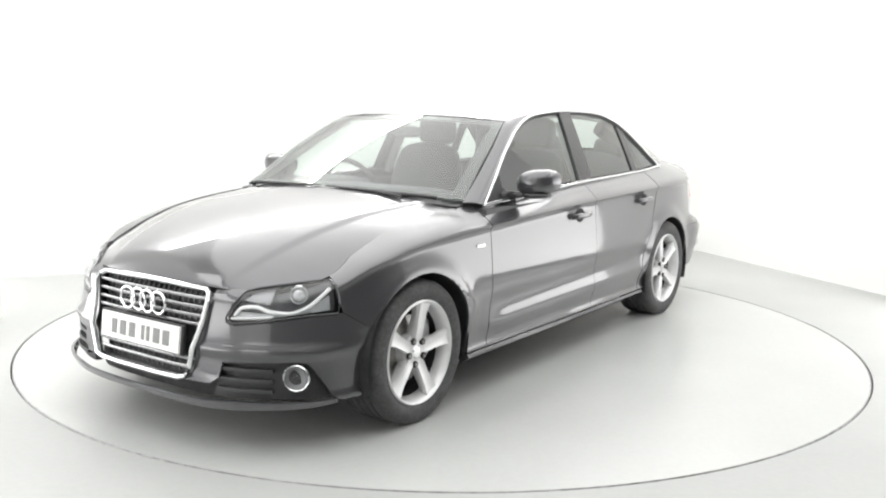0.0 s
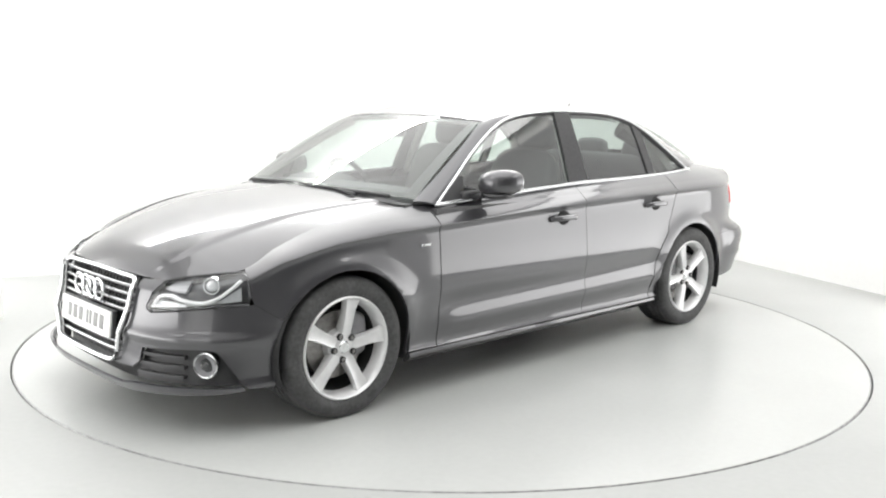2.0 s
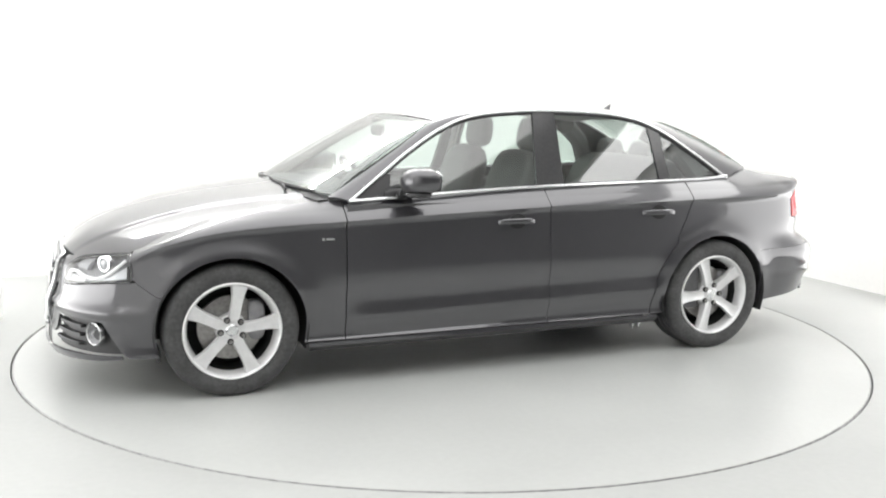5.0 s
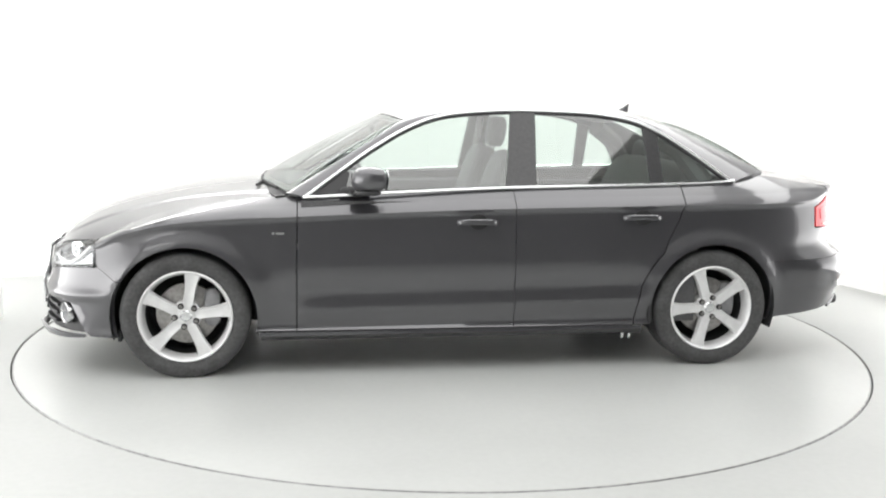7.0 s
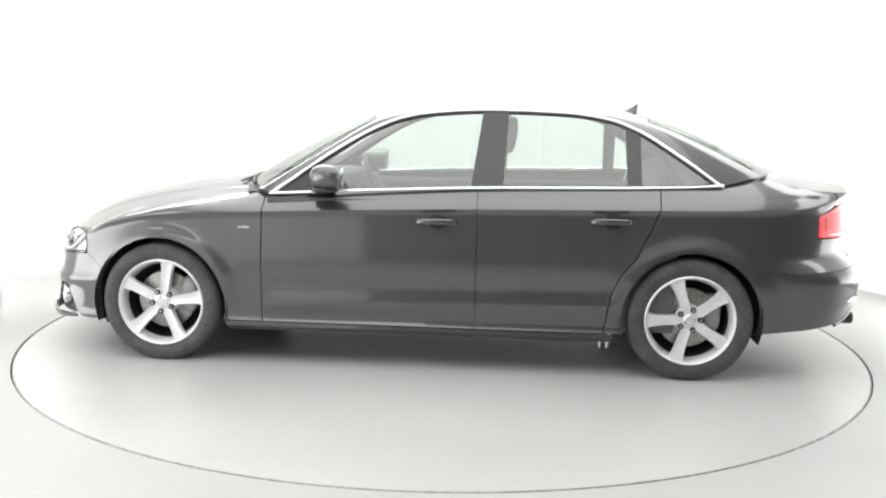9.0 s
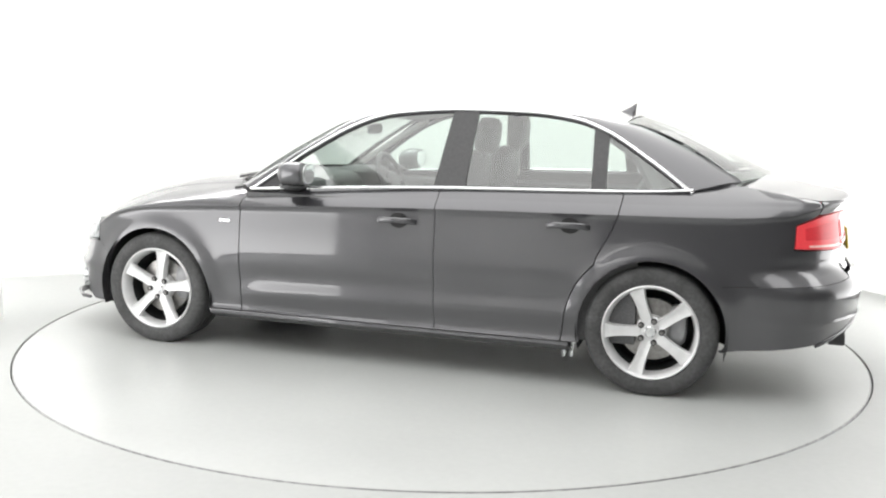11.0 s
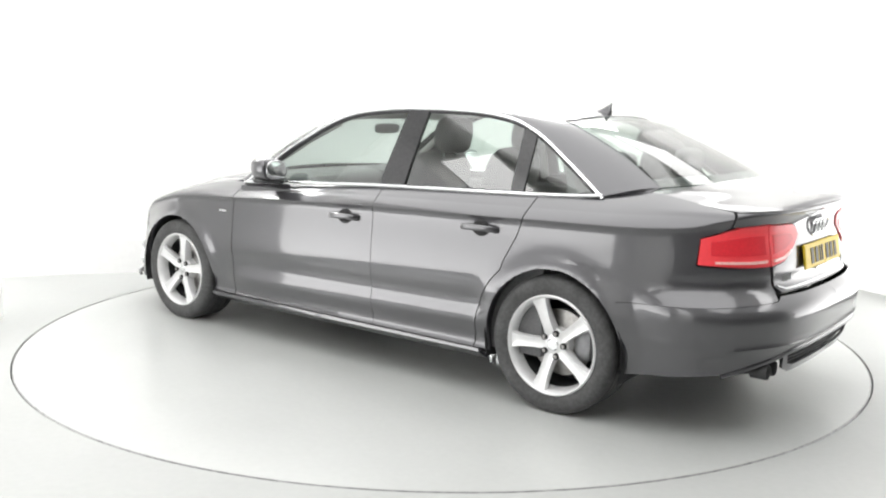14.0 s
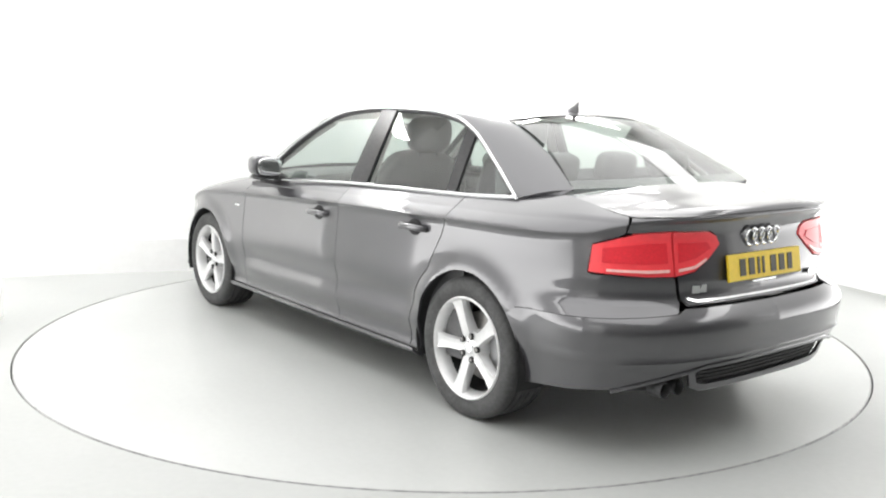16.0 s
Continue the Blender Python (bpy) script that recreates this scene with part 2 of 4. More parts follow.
def build_studio():
    # floor with a round hole for the turntable
    bm = bmesh.new()
    n = 128
    inner = [bm.verts.new(((TABLE_R + 0.009) * math.cos(2 * math.pi * k / n), (TABLE_R + 0.009) * math.sin(2 * math.pi * k / n), 0)) for k in range(n)]
    deep = [bm.verts.new((v.co.x, v.co.y, -0.12)) for v in inner]
    outer = []
    for k in range(n):
        c, s = math.cos(2 * math.pi * k / n), math.sin(2 * math.pi * k / n)
        m = 9.0 / max(abs(c), abs(s))
        outer.append(bm.verts.new((m * c, m * s, 0)))
    for k in range(n):
        j = (k + 1) % n
        bm.faces.new((inner[k], outer[k], outer[j], inner[j]))
        bm.faces.new((deep[k], inner[k], inner[j], deep[j]))
    tagged(mesh_object("floor", bm, FLOOR_PAINT, False), "glossy white painted concrete studio floor", "floor", kind="structure")
    bm = bmesh.new()
    bmesh.ops.create_circle(bm, cap_ends=True, segments=96, radius=2.6)
    bmesh.ops.translate(bm, vec=(0, 0, -0.121), verts=bm.verts)
    tagged(mesh_object("pit_floor", bm, GAP, False), "dark pit under the turntable's edge gap", "floor", kind="structure")
    # walls, each face towards the turntable
    corner = (2.55, 3.47)
    wall("wall_back", (-5.2, 0.84), corner, 0, ROOM_H, WALL_PAINT)
    wall("wall_right", corner, (6.9, -7.07), 0, ROOM_H, WALL_PAINT)
    wall("wall_left", (-5.6, -7.07), (-2.83, 0.12), 0, ROOM_H, WALL_PAINT, 0.12)
    wall("wall_left_return", (-2.95, 0.17), (-5.3, 0.84), 0, ROOM_H, WALL_PAINT, 0.1)
    wall("wall_front", (7.0, -7.1), (-5.8, -7.1), 0, ROOM_H, WALL_PAINT)
    # grey skirting along the back wall
    wall("baseboard", (-3.9, 1.266), (2.3, 3.36), 0, 0.27, SKIRT_PAINT, 0.03)
    # unseen grey pleated screens behind and beside the camera, added to darken the car's reflections
    for name, a, b in (("curtain", (-1.9, -6.95), (6.55, -6.95)), ("reflection_screen_side", (6.66, -6.8), (4.72, -2.1))):
        a, b = Vector((*a, 0)), Vector((*b, 0))
        d = (b - a).normalized()
        n = Vector((-d.y, d.x, 0))
        rows = []
        bm = bmesh.new()
        for k in range(201):
            p = a + (b - a) * (k / 200) + n * (0.05 * math.sin(k * 0.9) + 0.02 * math.sin(k * 0.37))
            rows.append((bm.verts.new((p.x, p.y, 0.01)), bm.verts.new((p.x, p.y, 2.7))))
        for p, q in zip(rows, rows[1:]):
            bm.faces.new((p[0], q[0], q[1], p[1]))
        rim_walls(bm, 0.01)
        tagged(mesh_object(name, bm, REFLECTION_SCREEN), "unseen grey pleated screen beside the camera, darkening reflections", "curtain", kind="structure")
    # ceiling
    bm = box(14, 13, 0.15, 0, -1.5, ROOM_H + 0.075)
    tagged(mesh_object("ceiling", bm, WALL_PAINT, False), "plain white studio ceiling", "ceiling", kind="structure")
    # large light box added over the turntable, out of view, as overhead light
    lb = tagged(new("ceiling_light"), "unseen large rectangular white light box added over the turntable", "light box")
    for sx_, sy_, x, y in ((5.2, 0.08, 0, 2.24), (5.2, 0.08, 0, -4.44), (0.08, 6.6, 2.56, -1.1), (0.08, 6.6, -2.56, -1.1)):
        part("frame_rail", box(sx_, sy_, 0.16, x, y, 3.42), WALL_PAINT, lb, smooth=False)
    part("diffuser", box(5.04, 6.6, 0.02, 0, -1.1, 3.37), PANEL, lb, smooth=False)
    # slim wash lights added high along the walls, out of the camera's view, to brighten them
    for a, b, wide, diffuser in (((-4.2, 0.95), (2.2, 3.15), 0.26, WASH), ((2.44, 2.45), (4.66, -2.95), 0.76, SIDE_WASH),
                                 # the last one, behind the camera, lifts the front wall mirrored in the paint
                                 ((-2.97, -1.45), (-4.02, -4.2), 0.76, SIDE_WASH), ((-4.8, -6.6), (-2.1, -6.6), 0.76, SIDE_WASH)):
        a, b = Vector((*a, 3.3)), Vector((*b, 3.3))
        d = b - a
        ang = math.atan2(d.y, d.x)
        wl = tagged(new("unseen_washer"), "unseen slim white wash light added along the top of a wall", "light", "wall wash lights")
        m = Matrix.Translation((a + b) / 2) @ Matrix.Rotation(ang, 4, "Z")
        part("housing", move(box(d.length, wide + 0.04, 0.05, 0, 0, 0.04), m), WALL_PAINT, wl, smooth=False)
        part("diffuser", move(box(d.length - 0.04, wide, 0.02, 0, 0, 0.0), m), diffuser, wl, smooth=False)
    # two upright light panels along the side walls, beside the camera; they show in the car's flanks
    # the third is added, hidden behind the left return, to brighten the flank
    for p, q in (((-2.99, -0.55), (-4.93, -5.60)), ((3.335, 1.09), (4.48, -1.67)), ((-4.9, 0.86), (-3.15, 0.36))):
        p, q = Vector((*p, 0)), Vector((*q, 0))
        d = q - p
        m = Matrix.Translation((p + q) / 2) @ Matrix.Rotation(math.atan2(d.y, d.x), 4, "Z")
        sb = tagged(new("light_panel"), "unseen tall white light panel standing along a wall", "light panel", "side light panels")
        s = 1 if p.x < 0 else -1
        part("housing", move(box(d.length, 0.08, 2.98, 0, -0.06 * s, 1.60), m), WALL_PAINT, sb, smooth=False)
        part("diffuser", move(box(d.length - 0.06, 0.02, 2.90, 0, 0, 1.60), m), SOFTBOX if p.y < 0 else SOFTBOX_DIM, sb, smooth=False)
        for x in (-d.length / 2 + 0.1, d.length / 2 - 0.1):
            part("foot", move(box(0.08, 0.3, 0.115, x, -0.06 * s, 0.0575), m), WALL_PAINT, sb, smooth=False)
    # turntable
    tt = tagged(mesh_object("turntable", lathe([(0.001, 0), (TABLE_R - 0.006, 0), (TABLE_R, -0.006), (TABLE_R, -0.10), (0.001, -0.10)], 128), TABLE_PAINT),
                "round white painted turntable set flush in the floor", "turntable")
    for v in tt.data.vertices:
        v.co = (v.co.x, v.co.z, v.co.y)
    tt.data.flip_normals()
    rim = lathe([(TABLE_R - 0.006, 0.0005), (TABLE_R - 0.003, 0.0015), (TABLE_R + 0.001, -0.003), (TABLE_R + 0.001, -0.05)], 128)
    for v in rim.verts:
        v.co = (v.co.x, v.co.z, v.co.y)
    bmesh.ops.recalc_face_normals(rim, faces=rim.faces[:])
    part("edge_band", rim, EDGE, tt, "thin worn steel edge band")
    return tt


turntable = build_studio()

# ---------- the car: x forward, y to its left, z up, origin on the ground between the axles ----------
car = tagged(new("car"), "dark grey metallic saloon car with five-spoke silver alloy wheels", "car")
AXLE_F, AXLE_R, HUB_Z = 1.404, -1.404, 0.318
ARCH_R = 0.356


def plan_table():
    """The widest outline of the body seen from above, as arc length, x and y, from nose to tail."""
    wide = curve([(1.2, 0.893), (0.8, 0.893), (0.0, 0.893), (-0.8, 0.890), (-1.3, 0.885)])
    pts = []
    for k in range(121):
        f = math.pi / 2 * (1 - k / 120)
        pts.append((1.2 + 1.0 * math.sin(f) ** (2 / 3.0), 0.893 * math.cos(f) ** (2 / 3.0) if k else 0.0))
    for k in range(1, 60):
        x = 1.2 - 2.5 * k / 60
        pts.append((x, wide(x)))
    for k in range(121):
        f = math.pi / 2 * k / 120
        pts.append((-1.3 - 1.0 * math.sin(f) ** (2 / 3.5), 0.885 * math.cos(f) ** (2 / 3.5) if k < 120 else 0.0))
    p = np.array(pts)
    s = np.concatenate([[0], np.cumsum(np.hypot(*np.diff(p, axis=0).T))])
    t = np.linspace(0, s[-1], 800)
    x, y = np.interp(t, s, p[:, 0]), np.interp(t, s, p[:, 1])
    nx, ny = -np.gradient(y), np.gradient(x)
    ker = np.ones(9) / 9
    pad = lambda v, a, b: np.convolve(np.concatenate([v[4:0:-1] * a, v, v[-2:-6:-1] * b]), ker, "valid")
    nx, ny = pad(nx, 1, 1), pad(ny, -1, -1)
    h = np.hypot(nx, ny)
    sig = -(t - np.interp(0.0, -x, t))     # equals x on the flanks
    return sig, x, y, -nx / h, -ny / h


SIG, PX, PY, NX, NY = plan_table()
S_FRONT, S_REAR = float(SIG[0]), float(SIG[-1])


def plan(s):
    f = lambda v: float(np.interp(-s, -SIG, v))
    return f(PX), f(PY), f(NX), f(NY)


def sx(x):
    """Outline position for a place x along the flank."""
    return float(np.interp(-x, -PX, SIG))


def sf(y):
    """Outline position on the nose for a distance y from the centre."""
    k = PX > 1.2
    return float(np.interp(y, PY[k], SIG[k]))


def sr(y):
    """The same on the tail."""
    k = PX < -1.3
    return float(np.interp(y, PY[k][::-1], SIG[k][::-1]))


crease_z = curve([(2.3, 0.60), (2.1, 0.60), (1.87, 0.655), (1.7, 0.735), (1.4, 0.795), (0.85, 0.826), (-0.3, 0.868), (-1.23, 0.885), (-2.0, 0.905), (-2.2, 0.955), (-2.4, 0.97)])
top_z = curve([(2.3, 0.65), (2.15, 0.65), (2.0, 0.672), (1.87, 0.70), (1.7, 0.778), (1.4, 0.862), (1.0, 0.908), (0.8, 0.917), (0.417, 0.938), (-0.32, 0.970), (-1.25, 0.99), (-1.56, 1.006), (-1.79, 1.032), (-2.0, 1.01), (-2.19, 0.98), (-2.4, 0.985)])
inset = curve([(2.3, 0.03), (2.1, 0.045), (2.0, 0.06), (1.87, 0.06), (1.7, 0.12), (1.4, 0.148), (1.0, 0.142), (0.8, 0.097), (0.4, 0.096), (-0.32, 0.094), (-1.25, 0.115), (-1.56, 0.145), (-1.79, 0.19), (-2.0, 0.17), (-2.15, 0.07), (-2.25, 0.01), (-2.4, 0.0)])
bulge = curve([(2.3, 1.6), (1.7, 2.2), (1.2, 2.2), (0.8, 1.35), (-1.2, 1.35), (-1.7, 1.5), (-2.3, 1.5)])
flank = curve([(0.10, -0.10), (0.17, -0.075), (0.20, -0.035), (0.215, -0.014), (0.235, -0.018), (0.25, -0.030), (0.30, -0.027), (0.36, -0.020), (0.42, -0.010), (0.47, -0.003), (0.51, 0.0), (0.55, -0.0006), (0.60, -0.0030), (0.67, -0.0085), (0.74, -0.0155), (0.82, -0.0225), (0.90, -0.025), (1.1, -0.025)])
scallop = curve([(0.27, 0.0), (0.31, 0.009), (0.333, 0.014), (0.345, 0.0145), (0.355, 0.012), (0.425, -0.010), (0.442, -0.012), (0.47, -0.009), (0.52, -0.002), (0.57, 0.0)])
nose = curve([(0.12, -0.02), (0.17, 0.02), (0.205, 0.040), (0.22, 0.046), (0.25, 0.043), (0.27, 0.040), (0.29, 0.037), (0.33, 0.031), (0.385, 0.026), (0.405, 0.034), (0.425, 0.032), (0.445, 0.018), (0.50, 0.004), (0.58, -0.008), (0.68, -0.025), (0.8, -0.04)])
tail = curve([(0.12, -0.10), (0.20, -0.03), (0.28, 0.045), (0.36, 0.070), (0.40, 0.084), (0.42, 0.098), (0.44, 0.094), (0.48, 0.100), (0.54, 0.105), (0.575, 0.094), (0.61, 0.06), (0.645, 0.012), (0.67, 0.0), (0.72, 0.004), (0.80, -0.004), (0.90, -0.018), (0.95, -0.002), (0.975, 0.018), (1.05, 0.018)])


def belt(s, z, out=0.0):
    """The lower body: a place on the outline and a height give a point of the skin."""
    x, y, nx, ny = plan(s)
    f, r = ease(1.62, 2.0, x), ease(-1.75, -2.15, x) if x < -1.75 else 0.0
    o = flank(z) * (1 - f) * (1 - r) + nose(z) * f + tail(z) * r
    if f > 0:
        o -= 0.028 * f * max(0.0, 1 - (y / 0.75) ** 2)
    zc, zt = crease_z(x), top_z(x)
    o += 0.011 * max(0.0, 1 - (zc - z) / 0.018 if z < zc else 1 - (z - zc) / 0.05) * (1 - f) * (1 - r)
    o += scallop(z - 0.028 * (0.75 - x) / 1.7) * (1 - ease(0.70, 0.98, x)) * ease(-1.14, -0.95, x)
    if z > zc:
        w = min(1.0, (z - zc) / max(zt - zc, 0.005))
        o -= inset(x) * w ** bulge(x)
    for ax in (AXLE_F, AXLE_R):
        d = math.hypot(x - ax, z - HUB_Z)
        o += 0.020 * math.exp(-((d - 0.368) / 0.05) ** 2) * (1 - f) * (1 - r) * (0.15 + 0.85 * ease(0.22, 0.45, z))
    o += out
    return Vector((x + nx * o, y + ny * o, z))


def to_v(s, z):
    """Height as a share: 0 at the bottom, 1 on the shoulder crease, 2 at the upper edge."""
    x = plan(s)[0]
    zc, zt = crease_z(x), top_z(x)
    return (z - 0.1) / (zc - 0.1) if z <= zc else 1 + (z - zc) / (zt - zc)


def skin(poly, out=0.0, step=(0.04, 0.025), depth=0.014):
    """A panel of the lower body from its outline on the skin; its grid follows the crease."""
    def lift(s, v):
        x = plan(s)[0]
        zc, zt = crease_z(x), top_z(x)
        return belt(s, 0.1 + v * (zc - 0.1) if v <= 1 else zc + (v - 1) * (zt - zc), out)
    flat = [(s, to_v(s, z)) for s, z in dense(poly, 0.03)]
    flat = [(s, 2.0 if abs(v - 2) < 0.12 else v) for s, v in flat]
    return panel(flat, lift, step, depth, (0.975, 0.988, 1.02))


def top_run(s0, s1, n=14, drop=0.0):
    return [(s0 + (s1 - s0) * k / n, top_z(plan(s0 + (s1 - s0) * k / n)[0]) - drop) for k in range(n + 1)]


def side_y(x, z):
    """The leaning side of the cabin."""
    back = max(0.0, -x - 0.3)
    return 0.797 - 0.40 * (z - 0.93) - 0.12 * (z - 0.93) ** 2 - 0.030 * back ** 1.5


def side(out=0.0):
    return lambda x, z: Vector((x, side_y(x, z) + out, z))


def both(name, bm, mat, parent, label="", smooth=True):
    """A part and its twin on the car's other side."""
    m = mirrored(bm)
    a = part(name, bm, mat, parent, label, smooth)
    b = part(name, m, mat, parent, label, smooth)
    return a, b


def lower_body():
    g = 0.0008
    # doors
    rear_edge = [(-1.232, 0.965), (-1.222, 0.885), (-1.19, 0.80), (-1.125, 0.675)]
    low = arc(AXLE_R, HUB_Z, 0.43, 48, 8, 8)
    fd = [(-0.292 + g, 0.236), (0.848 - g, 0.236), (0.846 - g, 0.6)] + top_run(0.842 - g, -0.288 + g, 16)
    rd = [(-0.960, 0.236), (-0.294 - g, 0.236)] + top_run(-0.290 - g, -1.234, 14) + rear_edge + low
    fdoor = both("front_door", skin(fd), PAINT, car)
    rdoor = both("rear_door", skin(rd), PAINT, car)
    # wings
    ff = [(0.852 + g, 0.236), (0.850 + g, 0.6)] + top_run(0.846 + g, sx(1.862), 18)
    ff += [(sx(1.852), 0.62), (sx(1.835), 0.565), (sx(1.742), 0.50)]
    ff += arc(AXLE_F, HUB_Z, ARCH_R, 30, 193, 26)
    both("front_wing", skin(ff), PAINT, car)
    rq = [(-0.966, 0.236)] + arc(AXLE_R, HUB_Z, 0.424, 8, 48, 8) + [(a - 0.006, b) for a, b in rear_edge[::-1]]
    rq += top_run(-1.24, sx(-2.16), 18) + [(sx(-2.15), 0.914), (sx(-2.13), 0.900), (sx(-2.048), 0.869), (sx(-2.036), 0.757), (sx(-2.05), 0.750), (sx(-2.20), 0.744), (sr(0.52), 0.743), (sr(0.50), 0.64), (sr(0.53), 0.608), (sx(-2.1), 0.594), (sx(-1.9), 0.581), (sx(-1.73), 0.571)]
    rq += [p for p in arc(AXLE_R, HUB_Z, ARCH_R, 142, -13, 26)]
    both("rear_wing", skin(rq), PAINT, car)
    # sill strips
    sill = [(-1.02, 0.178), (1.03, 0.178), (1.045, 0.232), (-1.0, 0.232)]
    both("side_skirt", skin(sill, 0.008), PAINT, car)
    # front bumper, one piece from wheel to wheel, with the openings left out
    lo = [(sx(1.742), 0.498), (sx(1.835), 0.563), (sx(1.86), 0.560)]
    lamp_low = [(sx(1.95), 0.553), (sf(0.66), 0.54), (sf(0.56), 0.523), (sf(0.485), 0.513), (sf(0.457), 0.524), (sf(0.453), 0.545), (sf(0.488), 0.603), (sf(0.522), 0.648), (sf(0.46), 0.645)]
    grille_edge = [(sf(0.386), 0.642), (sf(0.382), 0.60), (sf(0.348), 0.46), (sf(0.318), 0.34), (sf(0.296), 0.295), (sf(0.27), 0.284)]
    upper = lo + lamp_low + grille_edge + [(S_FRONT, 0.284), (S_FRONT, 0.275), (sf(0.30), 0.275), (sf(0.40), 0.276), (sf(0.44), 0.305), (sf(0.455), 0.368), (sf(0.60), 0.378), (sx(2.0), 0.380), (sx(1.965), 0.372)]
    upper += [(sx(1.945), 0.34), (sx(1.905), 0.27), (sx(1.885), 0.235), (sx(1.86), 0.213), (sx(1.80), 0.208), (sx(1.735), 0.205)]
    upper += arc(AXLE_F, HUB_Z, ARCH_R, -17, 29, 9)
    bm = skin(upper, depth=0)
    part("front_bumper", whole(bm), PAINT, car)
    # splitter lip under the intakes
    lip = [(S_FRONT, 0.176), (S_FRONT, 0.204), (sf(0.36), 0.206), (sf(0.44), 0.220), (sf(0.6), 0.226), (sx(1.95), 0.228), (sx(1.88), 0.228), (sx(1.875), 0.212), (sx(1.95), 0.203), (sf(0.6), 0.190), (sf(0.4), 0.176)]
    bm = skin(lip, 0.022, depth=0)
    part("front_lip", whole(bm), PAINT, car)
    # lower centre intake and outer intakes
    slot = [(S_FRONT, 0.198), (S_FRONT, 0.281), (sf(0.30), 0.281), (sf(0.41), 0.282), (sf(0.37), 0.200)]
    bm = skin(slot, -0.07, depth=0)
    part("lower_intake", whole(bm), UNDER, car)
    intake = [(sf(0.40), 0.222), (sf(0.43), 0.31), (sf(0.45), 0.378), (sf(0.60), 0.388), (sx(1.99), 0.388), (sx(1.95), 0.380), (sx(1.935), 0.34), (sx(1.895), 0.27), (sx(1.875), 0.225)]
    both("outer_intake", skin(intake, -0.035, depth=0.03), BLACK_TRIM, car)
    for zz in (0.262, 0.302, 0.342):
        bar = [(sf(0.43), zz - 0.007), (sf(0.43), zz + 0.007), (sx(2.06), zz + 0.007), (sx(2.06), zz - 0.007)]
        both("intake_slat", skin(bar, -0.008, depth=0.03), BLACK_TRIM, car)
    # fog lamps
    for sgn in (1, -1):
        c = belt(sx(2.0), 0.316, -0.010)
        n = Vector((0.84, 0.54, 0)).normalized()
        m = Matrix.Translation((c.x, c.y * sgn, c.z)) @ Vector((n.x, n.y * sgn, 0.0)).to_track_quat("Y", "Z").to_matrix().to_4x4()
        fog = part("fog_lamp", move(lathe([(0.001, -0.03), (0.03, -0.026), (0.047, 0.004)], 24), m), LAMP_GREY, car, "round clear fog lamp")
        part("ring", move(lathe([(0.048, -0.02), (0.048, 0.006), (0.0515, 0.009), (0.055, 0.005), (0.055, -0.02)], 32, True), m), SATIN, fog, "chrome ring")
        part("bulb", move(lathe([(0.001, 0.022), (0.014, 0.018), (0.022, 0.006)], 16), m), LENS, fog)
    # rear bumper
    rb = [(sx(-1.735), 0.569), (sx(-1.9), 0.579), (sx(-2.1), 0.592), (sr(0.53), 0.606), (sr(0.49), 0.622), (S_REAR, 0.618), (S_REAR, 0.392), (sr(0.40), 0.388), (sr(0.47), 0.372), (sr(0.60), 0.345), (sr(0.70), 0.31), (sx(-1.97), 0.275), (sx(-1.80), 0.255), (sx(-1.735), 0.245)]
    rb += arc(AXLE_R, HUB_Z, ARCH_R, 192, 138, 9)
    part("rear_bumper", whole(skin(rb, depth=0)), PAINT, car)
    dif = [(S_REAR, 0.30), (S_REAR, 0.388), (sr(0.40), 0.384), (sr(0.44), 0.36), (sr(0.43), 0.318), (sr(0.40), 0.30)]
    dif = part("rear_diffuser", whole(skin(dif, -0.028, depth=0)), BLACK_TRIM, car, "black honeycomb diffuser insert")
    for z in (0.325, 0.342, 0.359):
        rib = skin([(S_REAR, z - 0.0025), (S_REAR, z + 0.0025), (sr(0.42), z + 0.0025), (sr(0.42), z - 0.0025)], -0.020, depth=0)
        part("diffuser_rib", whole(rib), BLACK_TRIM, dif)
    # moulded lip under the insert, turning down round the tailpipes
    lip = [(S_REAR, 0.276), (S_REAR, 0.304), (sr(0.38), 0.306), (sr(0.425), 0.318), (sr(0.44), 0.350), (sr(0.455), 0.372), (sr(0.475), 0.366), (sr(0.455), 0.30), (sr(0.40), 0.276)]
    part("rear_skirt", whole(skin(lip, -0.006, depth=0)), PAINT, car)
    edge = [(0.0, 0.398), (0.20, 0.397), (0.40, 0.393), (0.48, 0.377), (0.58, 0.352), (0.66, 0.325), (0.72, 0.298)]
    ez = curve(edge)
    both("bumper_moulding", tube([belt(sr(0.72 * k / 30), ez(0.72 * k / 30), 0.002) for k in range(31)], 0.010, False, 8, 0.8), PAINT, car)
    both("pipe_recess", skin([(sr(0.46), 0.29), (sr(0.47), 0.37), (sr(0.60), 0.343), (sr(0.69), 0.31), (sr(0.69), 0.285)], -0.05, depth=0.02), UNDER, car)
    # twin tailpipes
    for y in (0.515, 0.598):
        part("tailpipe", move(lathe([(0.028, -0.05), (0.033, -0.05), (0.033, 0.015), (0.031, 0.02), (0.028, 0.015)], 24, True), pose(-2.285, y, 0.308, 0, 0, 90)), BLACK_TRIM, car, "dark steel tailpipe")
        part("pipe_bore", move(lathe([(0.001, 0.0), (0.028, 0.0)], 20), pose(-2.27, y, 0.308, 0, 0, 90)), UNDER, car)
